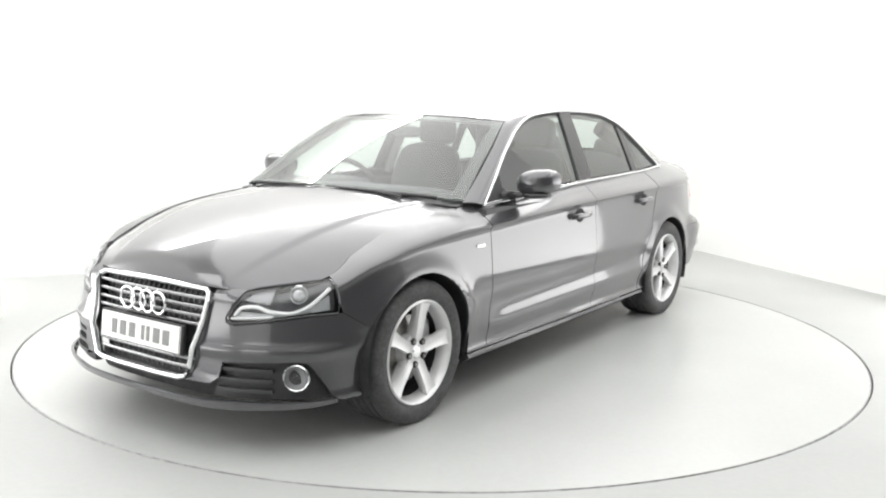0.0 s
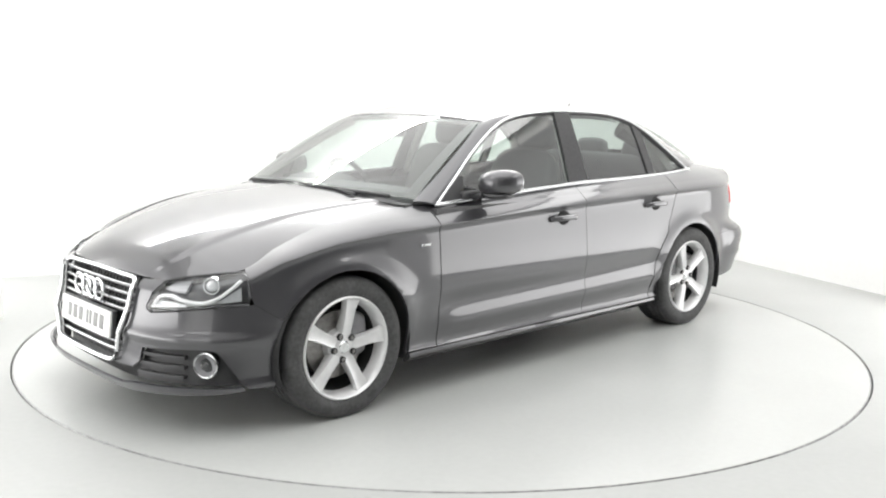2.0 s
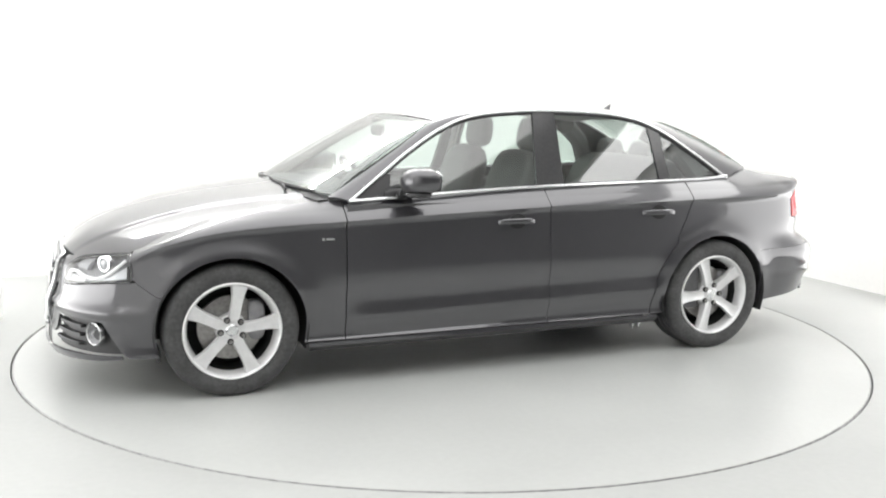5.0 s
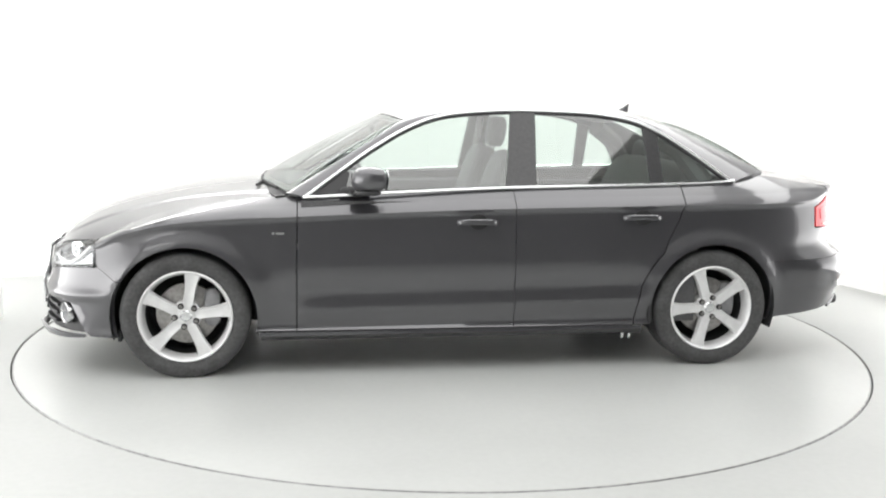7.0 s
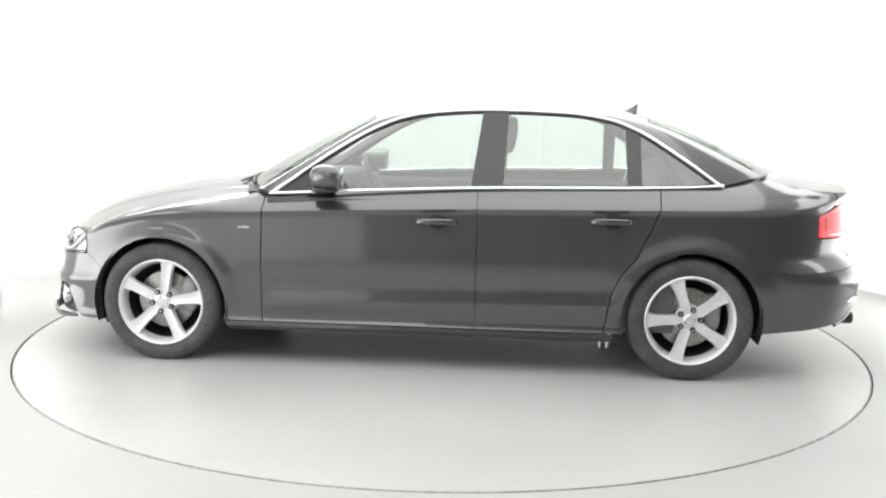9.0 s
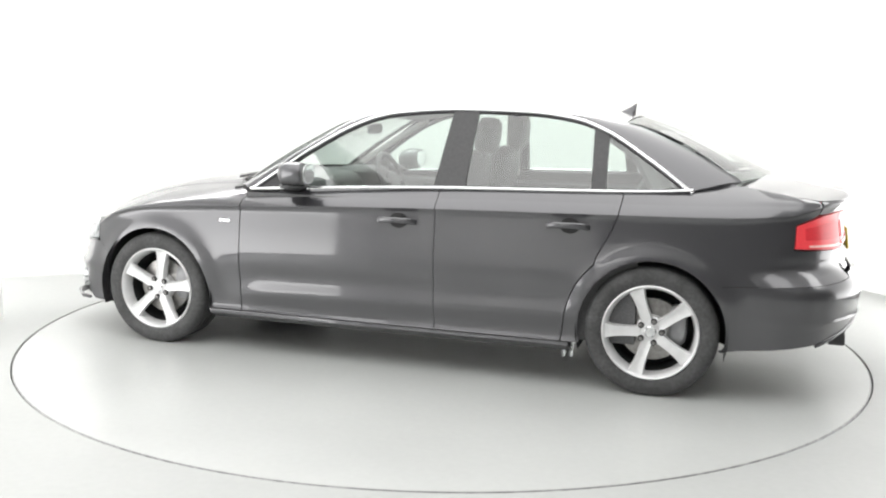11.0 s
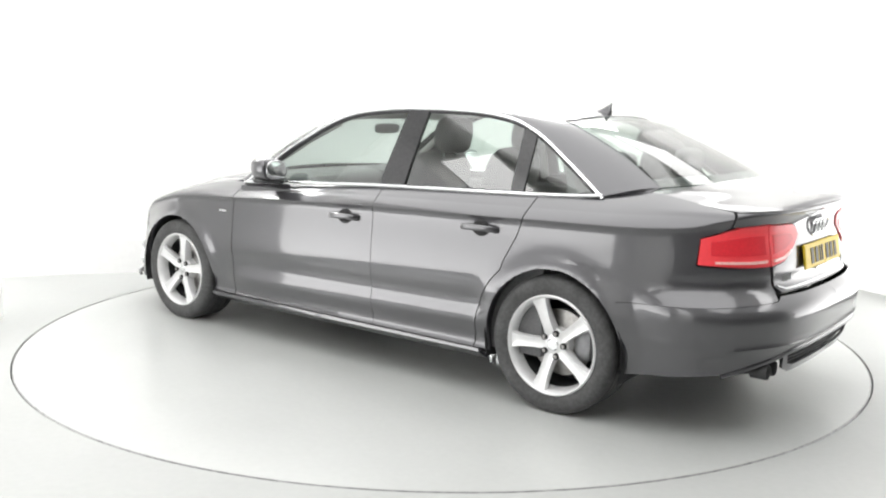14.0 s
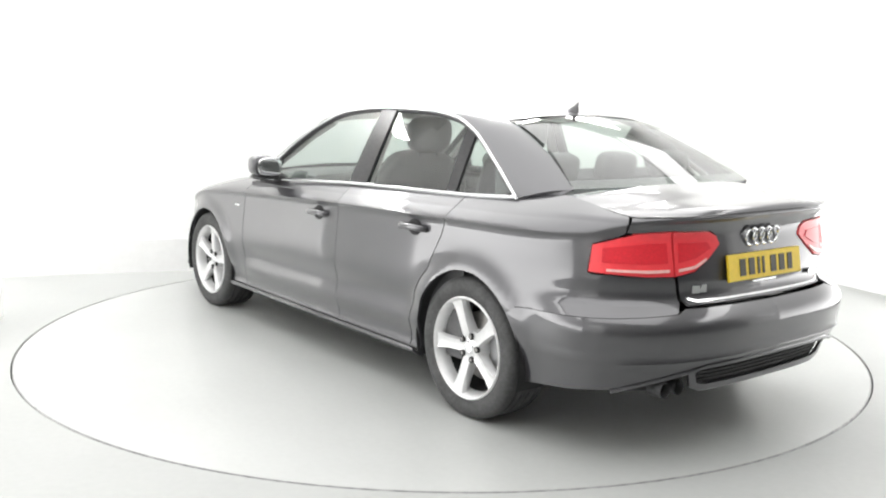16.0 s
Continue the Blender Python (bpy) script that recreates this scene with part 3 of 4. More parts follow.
    # rear number plate is on the boot lid; boot lid face
    bl = [(S_REAR, 0.63), (sr(0.46), 0.634), (sr(0.487), 0.66), (sr(0.505), 0.743), (sr(0.42), 0.758), (sr(0.34), 0.81), (sr(0.280), 0.862), (sr(0.30), 0.901), (sr(0.34), 0.919), (sr(0.55), 0.924), (sr(0.66), 0.916), (sr(0.692), 0.916), (sr(0.678), 0.974), (sr(0.58), 0.978), (sr(0.4), 0.981), (S_REAR, 0.982)]
    bm = skin(bl, depth=0)
    part("boot_face", whole(bm), PAINT, car)
    strip = [(S_REAR, 0.646), (sr(0.42), 0.648), (sr(0.47), 0.662), (sr(0.465), 0.653), (sr(0.42), 0.641), (S_REAR, 0.639)]
    bm = skin(strip, 0.006, depth=0)
    part("boot_strip", whole(bm), CHROME, car, "thin chrome strip")
    # tail lamps
    outer = [(sx(-2.05), 0.866), (sx(-2.042), 0.760), (sx(-2.2), 0.748), (sr(0.525), 0.747), (sr(0.535), 0.920), (sr(0.66), 0.911), (sx(-2.14), 0.897)]
    inner = [(sr(0.518), 0.747), (sr(0.43), 0.762), (sr(0.35), 0.812), (sr(0.286), 0.862), (sr(0.305), 0.896), (sr(0.345), 0.914), (sr(0.528), 0.919)]
    for poly, name in ((outer, "tail_lamp"), (inner, "boot_lamp")):
        a, b = both(name, skin(poly, 0.006, depth=0.03), RED, car, "bright red tail lamp")
        for ob in (a, b):
            g2 = [(sr(0.505), 0.764), (sr(0.43), 0.774), (sr(0.37), 0.802), (sr(0.37), 0.812), (sr(0.43), 0.786), (sr(0.505), 0.776)] if name == "boot_lamp" else [(sx(-2.10), 0.766), (sx(-2.21), 0.762), (sr(0.545), 0.764), (sr(0.545), 0.776), (sx(-2.21), 0.774), (sx(-2.10), 0.776)]
            gm = skin(g2, 0.011, depth=0.006)
            part("light_guide", gm if ob is a else mirrored(gm), RED_LIGHT, ob, "pale reflecting strip")
            g3 = [(sr(0.505), 0.80), (sr(0.42), 0.815), (sr(0.34), 0.85), (sr(0.36), 0.875), (sr(0.505), 0.878)] if name == "boot_lamp" else [(sx(-2.085), 0.80), (sx(-2.2), 0.797), (sr(0.55), 0.80), (sr(0.555), 0.878), (sx(-2.2), 0.876), (sx(-2.085), 0.855)]
            gm = skin(g3, 0.0085, depth=0.006)
            part("lamp_chamber", gm if ob is a else mirrored(gm), DEEP_RED, ob, "deep red inner chamber")
    return fdoor, rdoor


def cabin_shell():
    """Hood, screens, roof, boot and the frame round the side windows."""
    # edge where the top surfaces meet the flanks: x, y, z from screen base to boot
    edge = [(0.905, 0.742, 0.932), (0.70, 0.697, 1.062), (0.49, 0.644, 1.192), (0.285, 0.588, 1.312), (0.16, 0.572, 1.345), (0.0, 0.563, 1.367), (-0.35, 0.553, 1.385), (-0.70, 0.538, 1.379), (-1.0, 0.508, 1.352), (-1.20, 0.472, 1.325), (-1.50, 0.520, 1.208), (-1.785, 0.618, 1.054)]
    ring = [(0.815, 0.918), (0.667, 1.024), (0.462, 1.168), (0.26, 1.283), (0.13, 1.333), (0.0, 1.360), (-0.35, 1.383), (-0.70, 1.376), (-0.955, 1.346), (-1.12, 1.288), (-1.34, 1.155), (-1.560, 1.002)]
    us = [k / (len(edge) - 1) for k in range(len(edge))]
    E = [curve(list(zip(us, [p[i] for p in edge]))) for i in range(3)]
    R = [curve(list(zip(us, [p[i] for p in ring]))) for i in range(2)]

    def rail(a, b):
        x0, z0 = R[0](a), R[1](a)
        p = Vector((x0, side_y(x0, z0) + 0.004, z0))
        q = Vector((E[0](a), E[1](a), E[2](a)))
        m = p.lerp(q, b)
        n = Vector((0.35 * (1 - 2 * a), 0.75, 0.65))
        return m + n.normalized() * (0.014 * 4 * b * (1 - b)) * min(1.0, (q - p).length / 0.1)
    def foot(a, b):
        x = -1.560 - 0.225 * a
        return rail(1.0, a).lerp(belt(sx(x), top_z(x)), b)
    both("pillar_foot", patch(foot, 12, 3, 0.004, Vector((0, 1, 0.5))), PAINT, car)
    both("roof_frame", patch(rail, 90, 8, 0.012, Vector((0, 1, 0.5))), PAINT, car)

    # hood: its edge follows the top of the wings and lamps
    s0, s1 = sx(0.94), sf(0.40)

    def wing_top(b):
        s = s0 + (s1 - s0) * b
        p = belt(s, top_z(plan(s)[0]))
        return Vector((p.x, p.y - 0.007, p.z - 0.004))
    hc = [(0.0, 1.055, 0.958), (0.25, 1.40, 0.918), (0.45, 1.66, 0.868), (0.58, 1.82, 0.826), (0.70, 1.94, 0.784), (0.82, 2.038, 0.736), (0.92, 2.096, 0.692), (1.0, 2.132, 0.655)]
    C = [curve([(r[0], r[i]) for r in hc]) for i in (1, 2)]

    def hood(a, b):
        a = 2 * a - 1
        t = 1 - abs(a) ** 2.3
        e = wing_top(b)
        y = e.y * a
        z = e.z + (C[1](b) - e.z) * t
        ridge = 0.60 - 0.22 * b
        z += 0.009 * (1 - ease(ridge - 0.028, ridge + 0.012, abs(y))) * (1 - b) ** 0.3
        return Vector((e.x + (C[0](b) - e.x) * (1 - a * a), y, z))
    part("bonnet", patch(hood, 110, 60), PAINT, car)
    both("bonnet_seal", tube([wing_top(k / 60 * 0.99) - Vector((0, 0.004, 0.019)) for k in range(61)], 0.008, False, 6), GAP, car)

    # windscreen and its dark surround
    def screen(lo, hi, cx_lo, cz_lo, cx_hi, cz_hi, out=0.0):
        def f(a, b):
            a = 2 * a - 1
            u = lo + (hi - lo) * b
            ex, ey, ez = E[0](u), E[1](u), E[2](u)
            cx, cz = cx_lo + (cx_hi - cx_lo) * b, cz_lo + (cz_hi - cz_lo) * b
            bow = 0.018 * 4 * b * (1 - b)
            t = 1 - abs(a) ** 2.1
            return Vector((ex + (cx - ex) * t, ey * a, ez + (cz - ez) * t + bow + out))
        return f
    u_top = 3 / 11
    part("windscreen", patch(screen(0.008, u_top, 1.06, 0.965, 0.36, 1.338), 24, 16, 0.006), SCREEN_GLASS, car, "large clear windscreen").visible_shadow = False
    u_r0, u_r1 = 9 / 11, 1.0
    part("rear_screen", patch(screen(u_r0, u_r1, -1.235, 1.352, -1.93, 1.066), 24, 14, 0.006), SCREEN_GLASS, car, "sloping rear window").visible_shadow = False
    both("screen_band", patch(lambda a, b: screen(0.008, u_top, 1.06, 0.965, 0.36, 1.338, -0.006)(0.955 + 0.045 * a, b), 2, 16, 0), GLOSS_BLACK, car)
    part("screen_band", patch(lambda a, b: screen(0.008, u_top, 1.06, 0.965, 0.36, 1.338, -0.006)(a, 0.95 + 0.05 * b), 24, 2, 0), GLOSS_BLACK, car)
    part("screen_band", patch(lambda a, b: screen(0.008, u_top, 1.06, 0.965, 0.36, 1.338, -0.006)(a, 0.06 * b), 24, 2, 0), GLOSS_BLACK, car)
    part("screen_band", patch(lambda a, b: screen(u_r0, u_r1, -1.235, 1.352, -1.93, 1.066, -0.006)(a, 0.07 * b), 24, 2, 0), GLOSS_BLACK, car)
    part("screen_band", patch(lambda a, b: screen(u_r0, u_r1, -1.235, 1.352, -1.93, 1.066, -0.006)(a, 0.9 + 0.1 * b), 24, 2, 0), GLOSS_BLACK, car)

    # roof
    mid = curve([(-1.23, 1.356), (-1.0, 1.397), (-0.6, 1.424), (-0.25, 1.422), (0.05, 1.402), (0.2, 1.376), (0.345, 1.341)])

    def roof(a, b, drop=0.0):
        a = 2 * a - 1
        u = u_top + (u_r0 - u_top) * b + 0.004 * (1 - 2 * b)
        ex, ey, ez = E[0](u), E[1](u), E[2](u)
        cx = 0.345 - 1.57 * b
        t = 1 - abs(a) ** 3.0
        x = ex + (cx - ex) * t
        return Vector((x, ey * a, ez + (max(mid(cx), ez) - ez) * t - drop))
    part("roof", patch(roof, 28, 36), PAINT, car)
    part("headliner", patch(lambda a, b: roof(0.02 + 0.96 * a, b, 0.035), 16, 20, 0, Vector((0, 0, -1))), HEADLINER, car)

    # boot lid top
    bc = curve([(0.0, 1.072), (0.4, 1.048), (0.75, 1.020), (0.92, 0.998), (1.0, 0.988)])
    q0, q1 = sx(-1.76), sx(-2.19)

    def boot(a, b):
        a = 2 * a - 1
        t = 1 - abs(a) ** 2.4
        cx = -1.925 - 0.385 * b
        s = q0 + (q1 - q0) * b
        e = belt(s, top_z(plan(s)[0])) - Vector((0, 0, 0.003))
        x, y, z = e.x + (cx - e.x) * t, (e.y - 0.004) * a, e.z + (bc(b) - e.z) * t
        k = ease(0.55, 1.0, b)
        x += (belt(sr(abs(y)), 0.982).x - 0.004 - x) * k * (1 - abs(a) ** 3 * (1 - b))
        z += (0.986 - 0.004 * a * a - z) * ease(0.88, 1.0, b)
        return Vector((x, y, z))
    part("boot_lid", patch(boot, 48, 30, 0.006), PAINT, car)

    # chrome surround of the side windows: over the top, and along the sill
    top = [Vector((R[0](k / 70), side_y(R[0](k / 70), R[1](k / 70)) + 0.008, R[1](k / 70) - 0.006)) for k in range(71)]
    both("window_trim", tube(top, 0.0085, False, 8), SATIN, car, "bright satin window surround")
    sill = []
    for k in range(41):
        x = 0.815 - 2.375 * k / 40
        p = belt(x, top_z(x))
        sill.append(Vector((x, side_y(x, p.z) + 0.008, p.z + 0.002)))
    both("window_sill_trim", tube(sill, 0.0095, False, 8), SATIN, car, "bright satin strip under the side windows")

    # side windows inside the ring, with dark pillars between
    def inside(x0, x1, x2, x3, drop, rise):
        """A window between two leaning upright edges: x0..x1 along the sill, x3..x2 at the top."""
        ux = [(R[0](k / 200), R[1](k / 200)) for k in range(201)]
        cap = lambda x: float(np.interp(-x, [-p[0] for p in ux], [p[1] for p in ux])) - drop
        low = [(x0 + (x1 - x0) * k / 12, top_z(x0 + (x1 - x0) * k / 12) + rise) for k in range(13)]
        high = []
        for k in range(17):
            x = x2 + (x3 - x2) * k / 16
            z = cap(x)
            if z > top_z(x) + rise + 0.004:
                high.append((x, z))
        return low + high
    fw = inside(0.755, -0.262, -0.315, 0.745, 0.022, 0.012)
    rw = inside(-0.405, -1.075, -1.062, -0.425, 0.022, 0.012)
    qw = inside(-1.135, -1.52, -1.515, -1.128, 0.022, 0.012)
    for w, n in ((fw, "front_window"), (rw, "rear_window"), (qw, "quarter_window")):
        for ob in both(n, panel(w, side(-0.012), (0.08, 0.08), 0.004), GLASS, car, "tinted side window"):
            ob.visible_shadow = False
    bp = inside(-0.250, -0.418, -0.440, -0.302, 0.016, 0.006)
    both("door_pillar", panel(bp, side(0.0), (0.06, 0.06), 0.02), GLOSS_BLACK, car, "gloss black pillar between the doors")
    cp = inside(-1.070, -1.142, -1.135, -1.055, 0.016, 0.006)
    both("window_bar", panel(cp, side(-0.004), (0.06, 0.06), 0.02), GLOSS_BLACK, car)
    # black rubber frame just inside the chrome
    rub = [Vector((R[0](k / 70), side_y(R[0](k / 70), R[1](k / 70)) - 0.004, R[1](k / 70) - 0.020)) for k in range(2, 70)]
    both("window_seal", tube(rub, 0.012, False, 6), BLACK_TRIM, car)
    both("mirror_sail", panel([(0.79, 0.926), (0.60, 0.936), (0.575, 1.045), (0.62, 1.045)], side(-0.004), (0.06, 0.06), 0.012), BLACK_TRIM, car)
    # antenna fin
    fin = bmesh.new()
    sec = [(-1.075, 1.372, 0.026), (-1.12, 1.385, 0.020), (-1.16, 1.405, 0.012), (-1.19, 1.426, 0.006)]
    rows = []
    for x, z, w in sec:
        rows.append([fin.verts.new(p) for p in ((x, w, 1.362), (x, w * 0.5, (z + 1.37) / 2), (x, 0, z), (x, -w * 0.5, (z + 1.37) / 2), (x, -w, 1.362))])
    rows.append([fin.verts.new(p) for p in ((-1.175, 0.02, 1.345), (-1.18, 0.01, 1.375), (-1.195, 0, 1.422), (-1.18, -0.01, 1.375), (-1.175, -0.02, 1.345))])
    for p, q in zip(rows, rows[1:]):
        for k in range(4):
            fin.faces.new((p[k], p[k + 1], q[k + 1], q[k]))
    fin.faces.new(rows[0]), fin.faces.new(rows[-1])
    bmesh.ops.recalc_face_normals(fin, faces=fin.faces[:])
    part("antenna", fin, PAINT, car, "small shark-fin aerial")


def superblock(sx_, sy_, sz_, m, cuts=4, p=3.0):
    """A soft cushion: a rounded box."""
    bm = bmesh.new()
    bmesh.ops.create_cube(bm, size=2)
    bmesh.ops.subdivide_edges(bm, edges=bm.edges[:], cuts=cuts, use_grid_fill=True)
    for v in bm.verts:
        c = v.co
        k = (abs(c.x) ** p + abs(c.y) ** p + abs(c.z) ** p) ** (1 / p)
        v.co = Vector((c.x / k * sx_ / 2 * 1.0, c.y / k * sy_ / 2, c.z / k * sz_ / 2)) * 1.0
    return move(bm, m)


def interior():
    # floor pan and inner walls keep the daylight out of the lower body
    part("floor_pan", join(box(2.0, 1.50, 0.05, 0.0, 0, 0.20), box(0.04, 1.40, 0.55, 1.02, 0, 0.60), box(0.5, 1.2, 0.03, -1.75, 0, 0.985), box(0.03, 1.2, 0.7, -1.45, 0, 0.60)), UNDER, car)
    part("engine_tray", box(1.0, 1.05, 0.30, 1.45, 0, 0.42), UNDER, car)
    part("boot_floor", box(0.85, 1.05, 0.2, -1.75, 0, 0.47), UNDER, car)
    for sgn in (1, -1):
        part("door_card", join(box(2.15, 0.06, 0.66, -0.25, 0.80 * sgn, 0.57), box(1.9, 0.10, 0.07, -0.28, 0.76 * sgn, 0.86, 0.02)), CABIN, car)
    part("dashboard", join(superblock(0.50, 1.42, 0.34, pose(0.80, 0, 0.80), 5, 5), superblock(0.30, 0.42, 0.14, pose(0.64, -0.36, 0.92), 4, 4)), CABIN, car, "dark dashboard")
    wheel = part("steering_wheel", move(tube([(0.185 * math.cos(2 * math.pi * k / 36), 0, 0.185 * math.sin(2 * math.pi * k / 36)) for k in range(36)], 0.016, True, 8), pose(0.42, -0.37, 0.90, 0, 0, 90) @ pose(0, 0, 0, 24)), LEATHER, car, "black leather steering wheel")
    part("hub", move(join(superblock(0.15, 0.05, 0.13, pose(0, 0, 0)), box(0.30, 0.02, 0.035, 0, 0, 0, 0.008), box(0.035, 0.02, 0.17, 0, 0, -0.09, 0.008)), pose(0.42, -0.37, 0.90, 0, 0, 90) @ pose(0, 0, 0, 24)), CABIN, wheel)
    for y in (0.37, -0.37):
        seat = part("front_seat", join(superblock(0.52, 0.52, 0.20, pose(0.08, y, 0.50, 0, -6)), superblock(0.16, 0.50, 0.66, pose(-0.27, y, 0.83, 0, -17), 5, 4)), LEATHER, car, "dark leather front seat")
        part("headrest", superblock(0.11, 0.27, 0.20, pose(-0.43, y, 1.235, 0, -8), 4, 3.5), LEATHER, seat)
        for dy in (0.06, -0.06):
            part("headrest_post", tube([(-0.39, y + dy, 1.05), (-0.425, y + dy, 1.20)], 0.008), CHROME, seat)
    bench = part("rear_seat", join(superblock(0.52, 1.30, 0.20, pose(-0.90, 0, 0.50, 0, -6), 5, 5), superblock(0.16, 1.28, 0.62, pose(-1.27, 0, 0.80, 0, -22), 5, 5)), LEATHER, car, "dark leather rear bench")
    for y in (0.40, 0.0, -0.40):
        part("headrest", superblock(0.10, 0.25, 0.15, pose(-1.46, y, 1.115, 0, -10), 4, 3.5), LEATHER, bench)
    part("rear_shelf", box(0.45, 1.14, 0.03, -1.62, 0, 1.012, 0.008), CABIN, car)
    part("inner_mirror", superblock(0.03, 0.22, 0.065, pose(0.40, 0, 1.245), 3, 4), CABIN, car)
    for sgn in (1, -1):
        part("pillar_lining", tube([(-0.34, 0.725 * sgn, 0.95), (-0.365, 0.575 * sgn, 1.31)], 0.035, False, 8, 0.6), HEADLINER, car)
        part("pillar_lining", tube([(-1.42, 0.66 * sgn, 0.98), (-1.30, 0.56 * sgn, 1.17), (-1.14, 0.46 * sgn, 1.27)], 0.06), CABIN, car)
        part("pillar_lining", tube([(0.86, 0.71 * sgn, 0.94), (0.46, 0.62 * sgn, 1.18), (0.25, 0.565 * sgn, 1.29)], 0.022), HEADLINER, car)


def wheels():
    # tyre section: radius, y with the outside at positive y
    ty = [(0.228, 0.100), (0.245, 0.116), (0.275, 0.123), (0.300, 0.119), (0.315, 0.108), (0.3225, 0.092)]
    for g in (0.060, 0.020, -0.020, -0.060):
        ty += [(0.3245, g + 0.006), (0.317, g + 0.004), (0.317, g - 0.004), (0.3245, g - 0.006)]
    ty += [(0.3225, -0.092), (0.315, -0.108), (0.300, -0.119), (0.275, -0.123), (0.245, -0.116), (0.228, -0.100)]
    rimp = [(0.214, 0.085), (0.222, 0.112), (0.2295, 0.118), (0.236, 0.112), (0.234, 0.100), (0.226, 0.085), (0.218, -0.10), (0.228, -0.112), (0.222, -0.112), (0.206, -0.09), (0.205, 0.05)]

    def spokes(turn):
        out = []
        for k in range(5):
            bm = bmesh.new()
            rows = []
            for r, w, yo, yi in ((0.035, 0.034, 0.086, 0.03), (0.075, 0.034, 0.093, 0.035), (0.12, 0.0335, 0.097, 0.045), (0.17, 0.038, 0.100, 0.055), (0.205, 0.046, 0.104, 0.06), (0.224, 0.056, 0.108, 0.07)):
                rows.append([bm.verts.new(p) for p in ((r, yi, w * 0.6), (r, yo - 0.018, w * 0.86), (r, yo, w * 0.70), (r, yo - 0.005, w * 0.30), (r, yo - 0.005, -w * 0.30), (r, yo, -w * 0.70), (r, yo - 0.018, -w * 0.86), (r, yi, -w * 0.6))])
            for p, q in zip(rows, rows[1:]):
                for i in range(8):
                    j = (i + 1) % 8
                    bm.faces.new((p[i], p[j], q[j], q[i]))
            bmesh.ops.recalc_face_normals(bm, faces=bm.faces[:])
            out.append(move(bm, Matrix.Rotation(radians(turn + 72 * k), 4, "Y")))
        return out
    for x, ang in ((AXLE_F, 188), (AXLE_R, 218)):
        for sgn in (1, -1):
            m = pose(x, 0.765 * sgn, HUB_Z, 0, 0, 0 if sgn > 0 else 180)
            hub = lathe([(0.001, 0.088), (0.030, 0.088), (0.058, 0.080), (0.074, 0.070), (0.078, 0.03), (0.06, 0.02)], 40)
            w = part("wheel", move(lathe(rimp, 64, True), m), ALLOY, car, "silver five-spoke alloy wheel")
            part("hub", move(hub, m), ALLOY, w)
            for sp in spokes(ang):
                part("spoke", move(sp, m), ALLOY, w)
            part("tyre", move(lathe(ty, 80), m), RUBBER, w, "black low-profile tyre")
            part("centre_cap", move(lathe([(0.001, 0.094), (0.024, 0.093), (0.029, 0.088)], 24), m), SATIN, w)
            for k in range(5):
                a = radians(ang + 36 + 72 * k)
                b = m @ Matrix.Rotation(a, 4, "Y") @ pose(0.056, 0, 0)
                part("wheel_bolt", move(lathe([(0.001, 0.0975), (0.0075, 0.0975), (0.0090, 0.094), (0.0090, 0.08)], 6), b), STEEL, w)
                # shade of the bolt well, put in as a black ring on the hub
                part("well_shade_ring", move(lathe([(0.0095, 0.0955), (0.0145, 0.0955), (0.0155, 0.085)], 14), b), UNDER, w)
            part("brake_disc", move(lathe([(0.07, 0.030), (0.10, 0.028), (0.155, 0.020), (0.158, 0.012), (0.155, -0.01), (0.07, -0.01)], 48), m), STEEL, w, "worn steel brake disc")
            part("caliper", move(superblock(0.09, 0.09, 0.20, pose(-0.125 * sgn if sgn > 0 else 0.125, 0.0, 0.03), 3, 4), m), LAMP_GREY, w)
            part("inner_barrel", move(lathe([(0.205, 0.05), (0.20, -0.08), (0.02, -0.085)], 40), m), UNDER, w)
    # dark wheel-house liners
    for x in (AXLE_F, AXLE_R):
        for sgn in (1, -1):
            bm = bmesh.new()
            rows = []
            for k in range(25):
                a = radians(-18 + 216 * k / 24)
                cx, cz = math.cos(a), math.sin(a)
                rows.append([bm.verts.new((x + 0.366 * cx, y * sgn, HUB_Z + 0.366 * cz)) for y in (0.885, 0.52)] + [bm.verts.new((x, 0.52 * sgn, HUB_Z))])
            for p, q in zip(rows, rows[1:]):
                bm.faces.new((p[0], p[1], q[1], q[0]))
                bm.faces.new((p[1], p[2], q[2], q[1]))
            part("wheel_liner", bm, UNDER, car)


